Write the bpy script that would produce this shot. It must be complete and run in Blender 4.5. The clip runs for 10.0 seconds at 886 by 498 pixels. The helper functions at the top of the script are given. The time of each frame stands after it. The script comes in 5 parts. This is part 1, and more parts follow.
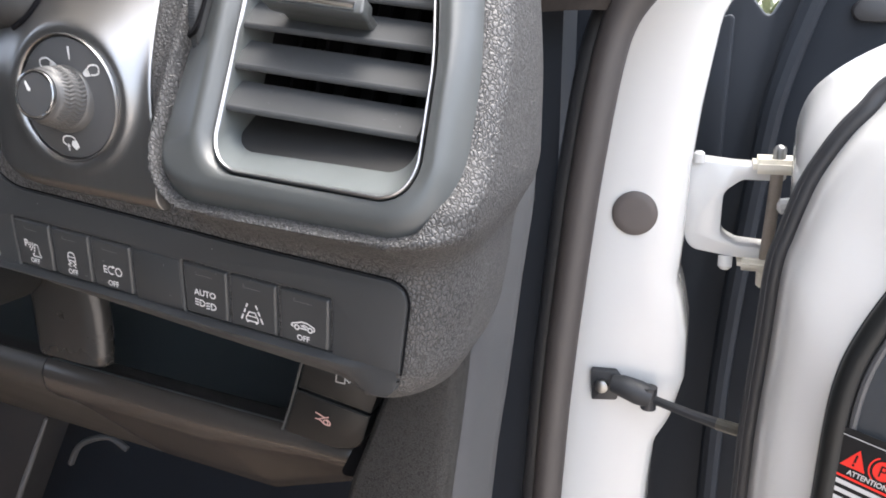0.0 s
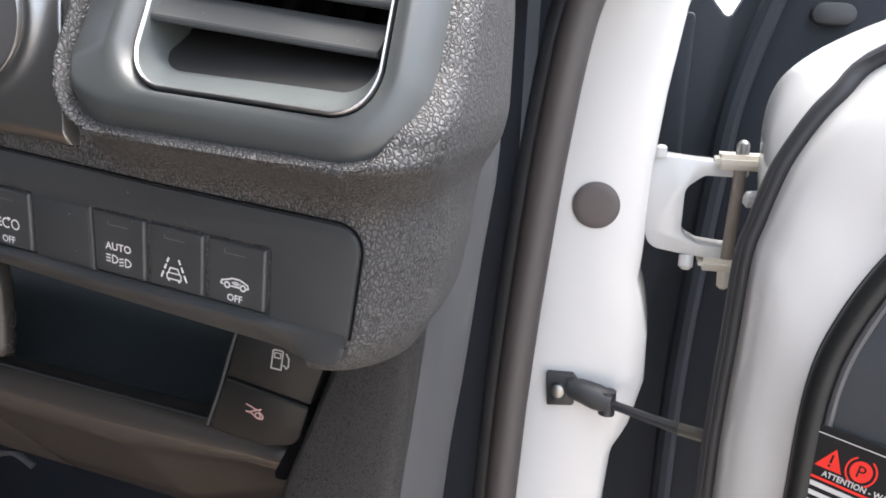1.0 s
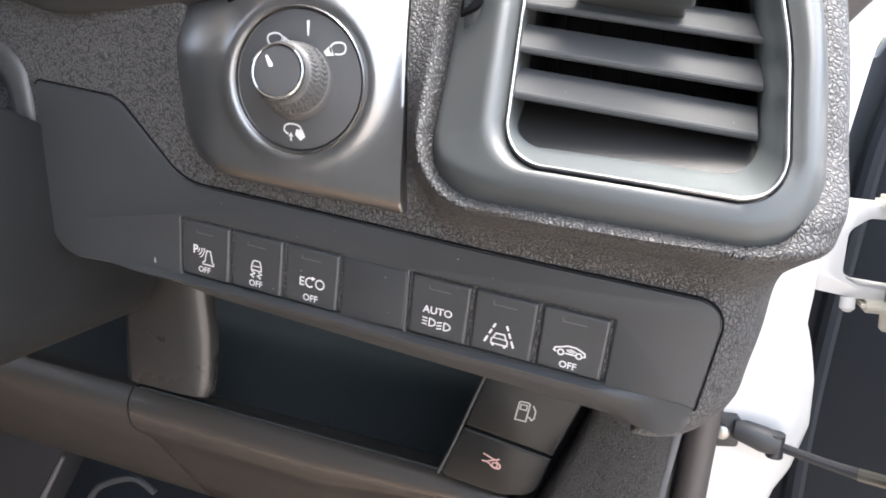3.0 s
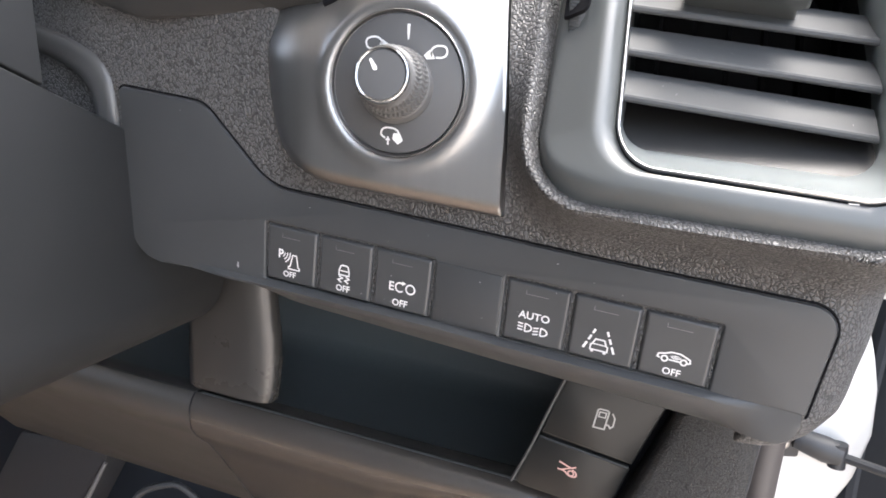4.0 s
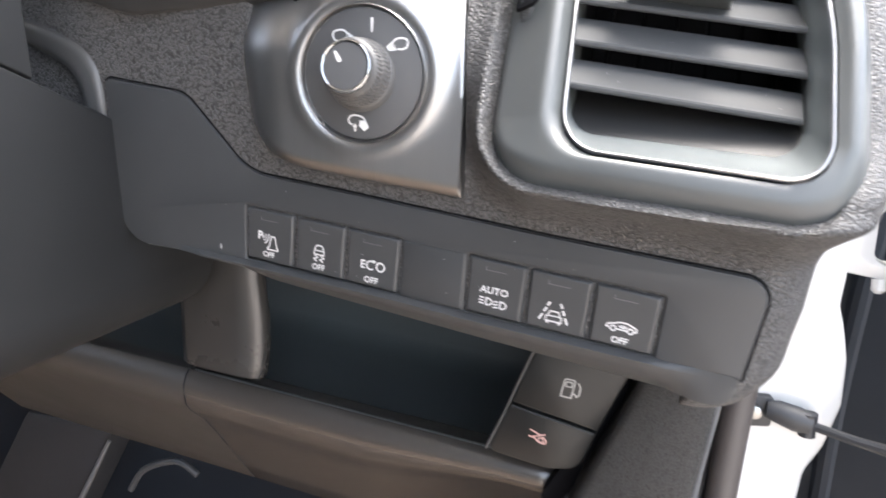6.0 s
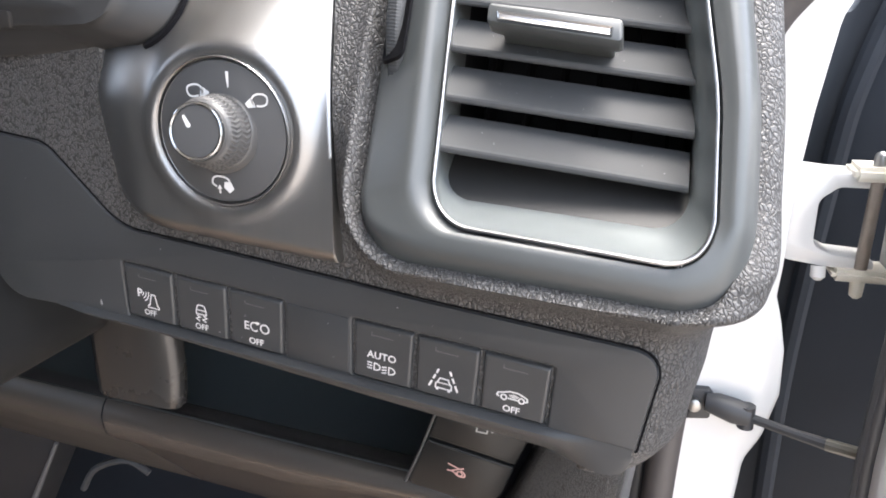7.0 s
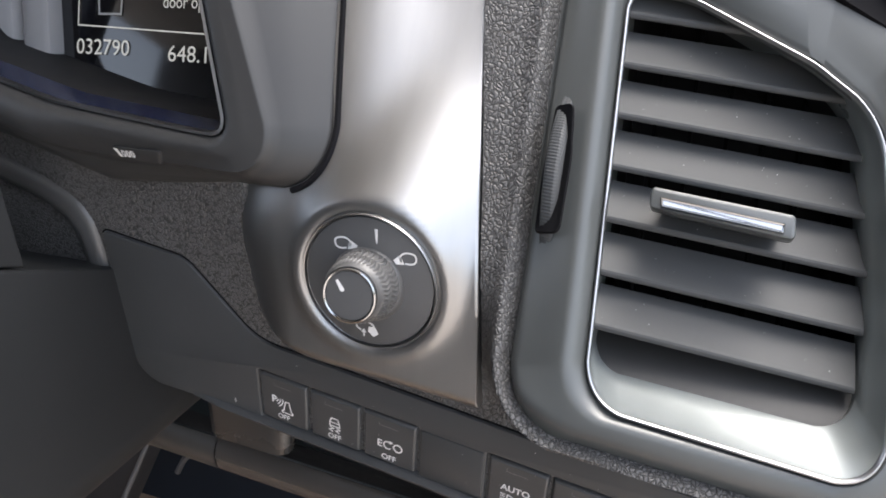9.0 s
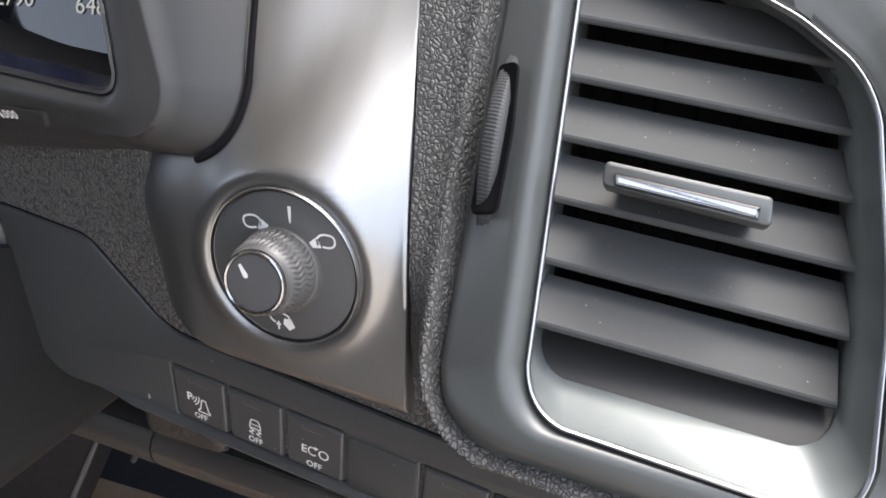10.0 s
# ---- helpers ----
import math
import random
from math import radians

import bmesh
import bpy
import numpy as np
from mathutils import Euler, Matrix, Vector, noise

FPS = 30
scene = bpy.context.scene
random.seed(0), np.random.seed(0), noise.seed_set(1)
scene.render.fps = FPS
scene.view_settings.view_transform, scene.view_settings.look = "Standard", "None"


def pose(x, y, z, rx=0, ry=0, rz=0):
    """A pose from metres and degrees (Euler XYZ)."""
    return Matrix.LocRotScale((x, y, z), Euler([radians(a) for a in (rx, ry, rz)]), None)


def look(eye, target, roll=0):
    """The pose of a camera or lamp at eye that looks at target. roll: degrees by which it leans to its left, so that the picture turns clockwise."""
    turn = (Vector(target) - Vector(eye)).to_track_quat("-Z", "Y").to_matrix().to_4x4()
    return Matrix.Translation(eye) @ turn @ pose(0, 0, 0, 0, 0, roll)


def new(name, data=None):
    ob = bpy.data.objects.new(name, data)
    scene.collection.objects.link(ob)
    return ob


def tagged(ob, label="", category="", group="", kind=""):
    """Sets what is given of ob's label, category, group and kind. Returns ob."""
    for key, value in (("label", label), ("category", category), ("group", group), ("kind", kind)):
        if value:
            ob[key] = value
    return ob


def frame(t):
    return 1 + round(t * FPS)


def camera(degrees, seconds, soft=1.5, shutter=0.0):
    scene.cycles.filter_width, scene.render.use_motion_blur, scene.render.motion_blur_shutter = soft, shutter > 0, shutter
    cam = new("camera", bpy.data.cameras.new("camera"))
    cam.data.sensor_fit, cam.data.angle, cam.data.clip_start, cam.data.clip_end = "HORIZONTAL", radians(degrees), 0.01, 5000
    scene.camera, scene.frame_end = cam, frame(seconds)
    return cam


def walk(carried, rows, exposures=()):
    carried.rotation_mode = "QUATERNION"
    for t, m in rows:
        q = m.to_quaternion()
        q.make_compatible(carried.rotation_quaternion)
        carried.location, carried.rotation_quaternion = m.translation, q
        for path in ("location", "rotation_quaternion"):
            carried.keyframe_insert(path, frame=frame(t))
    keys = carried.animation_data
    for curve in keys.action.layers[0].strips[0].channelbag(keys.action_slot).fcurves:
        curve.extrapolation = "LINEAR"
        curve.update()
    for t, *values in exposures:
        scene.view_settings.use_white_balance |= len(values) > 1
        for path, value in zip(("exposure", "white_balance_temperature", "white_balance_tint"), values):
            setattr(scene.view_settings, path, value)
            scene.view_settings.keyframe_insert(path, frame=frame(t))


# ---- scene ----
cam = camera(62.5, 10.0, soft=1.7, shutter=0.2)
PATH = [
    (0, (0.003, 0.0, 1.149), (-0.668, 1.804, 0.605), -0.5),
    (0.5, (-0.008, 0.018, 1.122), (-0.591, 1.864, 0.621), 1.0),
    (1, (-0.012, 0.024, 1.113), (-0.536, 1.899, 0.656), 2.1),
    (1.5, (-0.039, 0.016, 1.117), (-0.518, 1.907, 0.674), 2.9),
    (2, (-0.075, 0.001, 1.124), (-0.562, 1.892, 0.692), 3.0),
    (2.5, (-0.097, -0.003, 1.13), (-0.615, 1.879, 0.697), 2.7),
    (3, (-0.113, -0.007, 1.128), (-0.672, 1.866, 0.704), 2.4),
    (4.5, (-0.15, -0.015, 1.125), (-0.747, 1.851, 0.725), 2.3),
    (5, (-0.153, -0.013, 1.129), (-0.752, 1.852, 0.726), 2.2),
    (5.5, (-0.152, -0.012, 1.126), (-0.756, 1.852, 0.726), 2.0),
    (6, (-0.122, -0.026, 1.128), (-0.724, 1.827, 0.678), 1.6),
    (6.2, (-0.096, -0.03, 1.142), (-0.696, 1.811, 0.642), 0.6),
    (7.3, (-0.103, 0.021, 1.186), (-0.627, 1.847, 0.562), -0.3),
    (7.5, (-0.107, 0.014, 1.212), (-0.636, 1.832, 0.567), -0.4),
    (8, (-0.102, 0.009, 1.242), (-0.676, 1.781, 0.514), -1.0),
    (8.5, (-0.118, -0.004, 1.238), (-0.746, 1.739, 0.486), -2.2),
    (9, (-0.134, 0.024, 1.232), (-0.785, 1.754, 0.469), -0.6),
    (9.5, (-0.124, 0.057, 1.22), (-0.765, 1.778, 0.428), 0.2),
    (10, (-0.128, 0.058, 1.219), (-0.741, 1.785, 0.417), 0.8),
]
walk(cam, [(t, look(eye, target, roll)) for t, eye, target, roll in PATH], exposures=[(0.0, 2.9), (1.0, 2.8), (1.5, 2.8), (2.0, 3.1), (2.5, 3.28), (4.5, 3.6), (6.0, 3.53), (7.5, 3.0), (8.0, 2.78), (10.0, 2.66)])
from mathutils import geometry

# ---- world and light ----
world = bpy.data.worlds.new("overcast_sky")
scene.world = world
world.use_nodes = True
wn = world.node_tree.nodes
sky = wn.new("ShaderNodeTexSky")
sky.sky_type, sky.sun_disc = "NISHITA", False
sky.sun_elevation, sky.sun_rotation = radians(76), radians(60)
sky.air_density, sky.dust_density, sky.ozone_density = 1.0, 4.0, 1.0
cloud = wn.new("ShaderNodeHueSaturation")
cloud.inputs["Saturation"].default_value = 0.58
world.node_tree.links.new(sky.outputs[0], cloud.inputs["Color"])
world.node_tree.links.new(cloud.outputs[0], wn["Background"].inputs[0])
wn["Background"].inputs[1].default_value = 0.15

sun = new("sun", bpy.data.lights.new("sun", "SUN"))
sun.data.energy, sun.data.angle, sun.data.color = 0.6, radians(45), (1.0, 0.96, 0.9)
SUN_FROM = Vector((math.sin(radians(60)), math.cos(radians(60)), math.tan(radians(76)))).normalized()
sun.matrix_world = look(SUN_FROM * 20, (0, 0, 1))

# ---- materials ----


def mat(name, base, rough, metal=0.0, var=0.12, vscale=25.0, grain=0.0, gscale=900.0, cell=False, spec=0.5, rvar=0.08, emit=0.0, coat=0.0, stretch=(1, 1, 1)):
    """Base colour with wear at a large scale, grain relief at a small one; sizes in cells a metre."""
    m = bpy.data.materials.new(name)
    m.use_nodes = True
    n, l = m.node_tree.nodes, m.node_tree.links
    b = n["Principled BSDF"]
    b.inputs["Roughness"].default_value, b.inputs["Metallic"].default_value = rough, metal
    b.inputs["Specular IOR Level"].default_value = spec
    b.inputs["Coat Weight"].default_value = coat
    co = n.new("ShaderNodeTexCoord")
    mp = n.new("ShaderNodeMapping")
    mp.inputs["Scale"].default_value = stretch
    l.new(co.outputs["Object"], mp.inputs[0])
    big = n.new("ShaderNodeTexNoise")
    big.inputs["Scale"].default_value, big.inputs["Detail"].default_value, big.inputs["Roughness"].default_value = vscale, 6, 0.6
    l.new(mp.outputs[0], big.inputs["Vector"])
    ramp = n.new("ShaderNodeMix")
    ramp.data_type = "RGBA"
    ramp.inputs[6].default_value = (*[c * (1 - var) for c in base], 1)
    ramp.inputs[7].default_value = (*[min(1, c * (1 + var)) for c in base], 1)
    l.new(big.outputs["Fac"], ramp.inputs[0])
    l.new(ramp.outputs[2], b.inputs["Base Color"])
    if rvar:
        mr = n.new("ShaderNodeMapRange")
        mr.inputs["To Min"].default_value, mr.inputs["To Max"].default_value = max(0.02, rough - rvar), min(1, rough + rvar)
        l.new(big.outputs["Fac"], mr.inputs["Value"])
        l.new(mr.outputs[0], b.inputs["Roughness"])
    if grain:
        bump = n.new("ShaderNodeBump")
        bump.inputs["Distance"].default_value = grain
        bump.inputs["Strength"].default_value = 1.0
        if cell:
            # embossed pebbles, a little longer than wide
            mp.inputs["Scale"].default_value = (1, 1, 0.72)
            wob = n.new("ShaderNodeTexNoise")
            wob.inputs["Scale"].default_value = gscale * 0.5
            l.new(mp.outputs[0], wob.inputs["Vector"])
            add = n.new("ShaderNodeMix")
            add.data_type, add.blend_type = "RGBA", "LINEAR_LIGHT"
            add.inputs[0].default_value = 1.0 / gscale
            l.new(mp.outputs[0], add.inputs[6])
            l.new(wob.outputs["Color"], add.inputs[7])
            vor = n.new("ShaderNodeTexVoronoi")
            vor.feature = "DISTANCE_TO_EDGE"
            vor.inputs["Scale"].default_value = gscale
            l.new(add.outputs[2], vor.inputs["Vector"])
            dome = n.new("ShaderNodeMapRange")
            dome.interpolation_type = "SMOOTHSTEP"
            dome.inputs["From Max"].default_value = 0.30
            l.new(vor.outputs["Distance"], dome.inputs["Value"])
            uneven = n.new("ShaderNodeMath")
            uneven.operation = "MULTIPLY_ADD"
            uneven.inputs[1].default_value = 0.8
            l.new(wob.outputs["Fac"], uneven.inputs[0])
            l.new(dome.outputs[0], uneven.inputs[2])
            l.new(uneven.outputs[0], bump.inputs["Height"])
            # crease shade is mixed into the colour; creases are matt, pebble tops glossier
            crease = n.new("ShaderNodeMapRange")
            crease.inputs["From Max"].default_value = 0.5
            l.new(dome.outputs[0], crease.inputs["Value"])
            crease_shade = n.new("ShaderNodeMix")
            crease_shade.data_type, crease_shade.blend_type = "RGBA", "MULTIPLY"
            crease_shade.inputs[0].default_value = 1.0
            l.new(ramp.outputs[2], crease_shade.inputs[6])
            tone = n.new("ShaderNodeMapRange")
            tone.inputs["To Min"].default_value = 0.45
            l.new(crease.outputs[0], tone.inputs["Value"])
            l.new(tone.outputs[0], crease_shade.inputs[7])
            l.new(crease_shade.outputs[2], b.inputs["Base Color"])
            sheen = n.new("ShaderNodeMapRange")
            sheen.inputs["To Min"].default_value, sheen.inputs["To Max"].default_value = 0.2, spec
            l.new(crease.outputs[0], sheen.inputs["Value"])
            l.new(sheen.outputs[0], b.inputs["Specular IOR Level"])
        else:
            fine = n.new("ShaderNodeTexNoise")
            fine.inputs["Scale"].default_value, fine.inputs["Detail"].default_value = gscale, 3
            l.new(mp.outputs[0], fine.inputs["Vector"])
            l.new(fine.outputs["Fac"], bump.inputs["Height"])
        l.new(bump.outputs[0], b.inputs["Normal"])
    if emit:
        b.inputs["Emission Color"].default_value = (*base, 1)
        b.inputs["Emission Strength"].default_value = emit
    return m


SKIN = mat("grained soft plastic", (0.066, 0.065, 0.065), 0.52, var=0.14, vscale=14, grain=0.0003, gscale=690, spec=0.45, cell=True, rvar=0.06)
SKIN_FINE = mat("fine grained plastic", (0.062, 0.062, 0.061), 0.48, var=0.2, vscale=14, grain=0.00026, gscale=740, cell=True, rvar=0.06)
PANEL = mat("smooth charcoal plastic", (0.0345, 0.0365, 0.0385), 0.44, spec=0.38, rvar=0.06, var=0.16, vscale=22, grain=0.00003, gscale=3500)
SWITCH = mat("switch plastic", (0.034, 0.0355, 0.037), 0.43, var=0.12, vscale=60, grain=0.00002, gscale=4000)
DISC = mat("dial plastic", (0.052, 0.053, 0.055), 0.5, var=0.1, vscale=60, grain=0.00002, gscale=4000)
KNOB = mat("grey knob plastic", (0.062, 0.061, 0.06), 0.42, var=0.1, vscale=60)
BEZEL = mat("satin black bezel", (0.049, 0.053, 0.0535), 0.36, var=0.08, vscale=30, grain=0.000008, gscale=2500, rvar=0.05)
SLAT = mat("vent slat plastic", (0.039, 0.041, 0.0425), 0.62, spec=0.28, var=0.14, vscale=90, grain=0.00002, gscale=2500)
BLACK = mat("matt black plastic", (0.012, 0.012, 0.013), 0.6, spec=0.25, var=0.15, vscale=40)
# near-black that puts the shade of gaps and recesses into the colour
GAP_SHADE = mat("gap shade black", (0.006, 0.006, 0.007), 0.9, var=0.1, spec=0.05)
TRAY = mat("tray plastic", (0.058, 0.068, 0.071), 0.5, var=0.15, vscale=20, grain=0.00003, gscale=1500)
LOWER = mat("lower dash plastic", (0.040, 0.036, 0.033), 0.25, spec=0.9, rvar=0.03, var=0.1, vscale=16, grain=0.00004, gscale=1800)
STEEL = mat("brushed aluminium trim", (0.278, 0.277, 0.277), 0.38, metal=1.0, var=0.08, vscale=60, rvar=0.05, grain=0.000006, gscale=1500, stretch=(4, 1, 0.06))
SATIN = mat("silver satin paint", (0.165, 0.18, 0.18), 0.3, metal=0.35, var=0.12, vscale=60, rvar=0.06)
CHROME = mat("satin chrome", (0.36, 0.36, 0.365), 0.3, metal=1.0, var=0.05, vscale=90, rvar=0.06)
BRIGHT = mat("bright chrome", (0.38, 0.38, 0.38), 0.14, metal=1.0, var=0.03, rvar=0.03)
COLUMN = mat("matt column plastic", (0.011, 0.0117, 0.0125), 0.58, spec=0.29, var=0.08, vscale=20, grain=0.00002, gscale=3000)
INK = mat("white print", (0.55, 0.55, 0.55), 0.6, var=0.05, vscale=300)
INK_DIM = mat("grey print", (0.3, 0.3, 0.3), 0.6, var=0.05, vscale=300)
WHITE = mat("white car paint", (0.58, 0.58, 0.572), 0.24, var=0.03, vscale=8, coat=0.5, rvar=0.04)
CREAM = mat("grease-stained white paint", (0.66, 0.63, 0.55), 0.4, var=0.15, vscale=60)
RUBBER = mat("brown-black rubber", (0.042, 0.037, 0.036), 0.55, var=0.15, vscale=40, grain=0.00005, gscale=900)
RUBBER_DARK = mat("black rubber", (0.022, 0.023, 0.026), 0.5, var=0.15, vscale=40)
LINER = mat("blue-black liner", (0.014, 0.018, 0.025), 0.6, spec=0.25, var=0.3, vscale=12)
DIVIDER = mat("glossy black plastic", (0.030, 0.029, 0.028), 0.28, spec=0.55, var=0.12, vscale=16, rvar=0.05)
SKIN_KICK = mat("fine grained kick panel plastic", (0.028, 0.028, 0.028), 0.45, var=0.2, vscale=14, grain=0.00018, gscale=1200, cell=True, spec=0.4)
KICK = mat("smooth grey trim", (0.06, 0.062, 0.066), 0.42, var=0.12, vscale=14, grain=0.00006, gscale=1600)
# this brown is made up to reflect warm light onto the dash undersides
BOUNCE_FLOOR = mat("brown floor added for warm bounce", (0.29, 0.205, 0.145), 0.9, var=0.2, vscale=30, grain=0.002, gscale=300)
MATT = mat("matt lower dash plastic", (0.040, 0.037, 0.034), 0.45, spec=0.5, var=0.12, vscale=14)
HANDLE = mat("black handle plastic", (0.012, 0.013, 0.0135), 0.4, spec=0.3, var=0.12, vscale=30)
DOOR_TRIM = mat("charcoal door trim", (0.038, 0.043, 0.049), 0.5, var=0.15, vscale=20, grain=0.0002, gscale=1200)
ZINC = mat("zinc plated steel", (0.3, 0.295, 0.285), 0.35, metal=1.0, var=0.12, vscale=200)
RUST = mat("worn steel pin", (0.3, 0.26, 0.23), 0.45, metal=0.7, var=0.2, vscale=150)
PLUG = mat("brown plastic plug", (0.085, 0.072, 0.068), 0.55, var=0.1, vscale=80)
TRIM = mat("woven pillar trim", (0.030, 0.025, 0.022), 0.9, spec=0.12, var=0.3, vscale=400, grain=0.0002, gscale=1500)
SCREEN = mat("display glass", (0.006, 0.006, 0.007), 0.06, var=0.1, rvar=0.02, spec=0.55)
GAUGE = mat("grey gauge plastic", (0.22, 0.22, 0.23), 0.35, var=0.1, vscale=40)
POD = mat("dark cluster plastic", (0.025, 0.025, 0.0252), 0.44, spec=0.3, var=0.12, vscale=30, grain=0.00001, gscale=2500)
GLOW = mat("lit display digits", (0.4, 0.39, 0.36), 0.5, emit=0.1, var=0.0)
BLUE_REFLECTION = mat("painted blue reflection", (0.006, 0.008, 0.022), 0.2, var=0.5, vscale=60)
RED = mat("red print", (0.75, 0.03, 0.02), 0.5, var=0.06, vscale=200)
PAVING = mat("brown paving", (0.395, 0.35, 0.305), 0.85, var=0.35, vscale=3, grain=0.004, gscale=120)
# roof lining out of view, toned for the trim plate's reflection
HEADLINER = mat("cream headliner", (0.585, 0.58, 0.555), 0.9, var=0.1, vscale=20)
HEDGE = mat("hedge leaves", (0.10, 0.12, 0.06), 0.6, var=0.5, vscale=30)

# ---- mesh helpers ----
ORIGIN = {}


def lerp(a, b, t):
    return a + (b - a) * t


def clamp(t, a=0.0, b=1.0):
    return max(a, min(b, t))


def smooth(t):
    t = clamp(t)
    return t * t * (3 - 2 * t)


def table(x, xs, ys):
    return float(np.interp(x, xs, ys))


def bend(x, xs, ys):
    """Like table, but smooth: a cubic through the points."""
    if x <= xs[0] or x >= xs[-1]:
        return ys[0] if x <= xs[0] else ys[-1]
    k = next(i for i in range(len(xs) - 1) if x <= xs[i + 1])

    def slope(i):
        if i == 0 or i == len(xs) - 1:
            return 0.0 if len(xs) < 3 else ((ys[1] - ys[0]) / (xs[1] - xs[0]) if i == 0 else (ys[-1] - ys[-2]) / (xs[-1] - xs[-2]))
        a, b = (ys[i] - ys[i - 1]) / (xs[i] - xs[i - 1]), (ys[i + 1] - ys[i]) / (xs[i + 1] - xs[i])
        return 0.0 if a * b <= 0 else 2 * a * b / (a + b)

    h = xs[k + 1] - xs[k]
    t = (x - xs[k]) / h
    return (1 + 2 * t) * (1 - t) ** 2 * ys[k] + t * (1 - t) ** 2 * h * slope(k) + t * t * (3 - 2 * t) * ys[k + 1] + t * t * (t - 1) * h * slope(k + 1)


def thing(name, at, label, category, group=""):
    ob = new(name)
    ob.empty_display_size = 0.02
    ob.location = at
    ORIGIN[ob.name] = Vector(at)
    return tagged(ob, label, category, group)


def finish(name, bm, material, origin, sharp=35):
    bmesh.ops.remove_doubles(bm, verts=bm.verts, dist=1e-7)
    bmesh.ops.recalc_face_normals(bm, faces=bm.faces)
    bmesh.ops.translate(bm, verts=bm.verts, vec=-origin)
    me = bpy.data.meshes.new(name)
    bm.to_mesh(me)
    bm.free()
    me.materials.append(material)
    me.shade_smooth()
    me.set_sharp_from_angle(angle=radians(sharp))
    return new(name, me)


def part(name, bm, material, parent, label="", sharp=35):
    """One mesh under a thing or a part; the bmesh is in world metres."""
    at = ORIGIN[parent.name]
    ob = finish(name, bm, material, at, sharp)
    ob.parent = parent
    ORIGIN[ob.name] = at
    return tagged(ob, label)


def single(name, bm, material, label, category, kind="", sharp=35, group=""):
    """A top-level thing that is one mesh, with its origin at its base."""
    co = [v.co for v in bm.verts]
    at = Vector((sum(c.x for c in co) / len(co), sum(c.y for c in co) / len(co), min(c.z for c in co)))
    ob = finish(name, bm, material, at, sharp)
    ob.location = at
    ORIGIN[ob.name] = at
    return tagged(ob, label, category, group, kind)


def rpoly(corners, n=7):
    """A polygon with rounded corners, (x, z, radius) each; every corner gives n + 1 points."""
    out, k = [], len(corners)
    for i in range(k):
        a, b, c = (Vector(corners[(i + d) % k][:2]) for d in (-1, 0, 1))
        r = max(corners[i][2], 1e-5)
        u, v = (a - b).normalized(), (c - b).normalized()
        half = math.acos(clamp(u.dot(v), -1, 1)) / 2
        d = min(r / math.tan(half), 0.49 * (a - b).length, 0.49 * (c - b).length)
        p, q = b + u * d, b + v * d
        for j in range(n + 1):
            t = j / n
            out.append(tuple((1 - t) ** 2 * p + 2 * t * (1 - t) * (b * 0.75 + (p + q) * 0.125) + t * t * q))
    return out


def inset(loop, d):
    """The outline drawn in by d (out: minus)."""
    k, out = len(loop), []
    area = sum(loop[i][0] * loop[(i + 1) % k][1] - loop[(i + 1) % k][0] * loop[i][1] for i in range(k))
    s = 1 if area > 0 else -1
    for i in range(k):
        p = Vector(loop[i])
        a = next((Vector(loop[i - j]) for j in range(1, k) if (Vector(loop[i - j]) - p).length > 1e-6), p)
        b = next((Vector(loop[(i + j) % k]) for j in range(1, k) if (Vector(loop[(i + j) % k]) - p).length > 1e-6), p)
        e, f = (p - a).normalized(), (b - p).normalized()
        m = Vector((-(e + f).y, (e + f).x))
        m = m.normalized() if m.length > 1e-6 else Vector((-e.y, e.x))
        out.append(tuple(p + m * s * d / max(0.5, m.dot(Vector((-e.y, e.x))))))
    return out


def loft(loops, first=False, last=False, closed=True, bm=None):
    """Quads between loops of equal count, with caps where asked."""
    bm = bm or bmesh.new()
    rows = [[bm.verts.new(p) for p in loop] for loop in loops]
    k = len(rows[0])
    for a, b in zip(rows, rows[1:]):
        for i in range(k if closed else k - 1):
            j = (i + 1) % k
            bm.faces.new((a[i], a[j], b[j], b[i]))
    if first:
        bm.faces.new(rows[0])
    if last:
        bm.faces.new(rows[-1][::-1])
    return bm


def slab(loop, to, front, back, bevel=0.0004, bm=None):
    """A plate with a bevelled front rim: to(x, z, w) puts it into the world, w towards the viewer."""
    ws = [(inset(loop, bevel), front), (inset(loop, bevel * 0.3), front - bevel * 0.3), (loop, front - bevel), (loop, back)]
    return loft([[to(x, z, w) for x, z in lp] for lp, w in ws], first=True, last=True, bm=bm)


def box(x0, x1, y0, y1, z0, z1, bevel=0.0, bm=None):
    bm = bm or bmesh.new()
    own = bmesh.new()
    bmesh.ops.create_cube(own, size=1)
    for v in own.verts:
        v.co = Vector((lerp(x0, x1, v.co.x + 0.5), lerp(y0, y1, v.co.y + 0.5), lerp(z0, z1, v.co.z + 0.5)))
    if bevel:
        bmesh.ops.bevel(own, geom=own.edges[:], offset=bevel, segments=2, affect="EDGES")
    me = bpy.data.meshes.new("tmp")
    own.to_mesh(me)
    own.free()
    bm.from_mesh(me)
    bpy.data.meshes.remove(me)
    return bm


def tube(path, radius, n=14, bm=None):
    """A round bar along a path of points; radius: one or one a point."""
    pts = [Vector(p) for p in path]
    rad = radius if isinstance(radius, (list, tuple)) else [radius] * len(pts)
    loops, side = [], None
    for i, p in enumerate(pts):
        d = (pts[min(i + 1, len(pts) - 1)] - pts[max(i - 1, 0)]).normalized()
        side = (side or Vector((0.3, 1, 0.2))) - d * (side or Vector((0.3, 1, 0.2))).dot(d)
        side.normalize()
        up = d.cross(side)
        loops.append([p + (side * math.cos(a) + up * math.sin(a)) * rad[i] for a in (2 * math.pi * j / n for j in range(n))])
    return loft(loops, True, True, bm=bm)


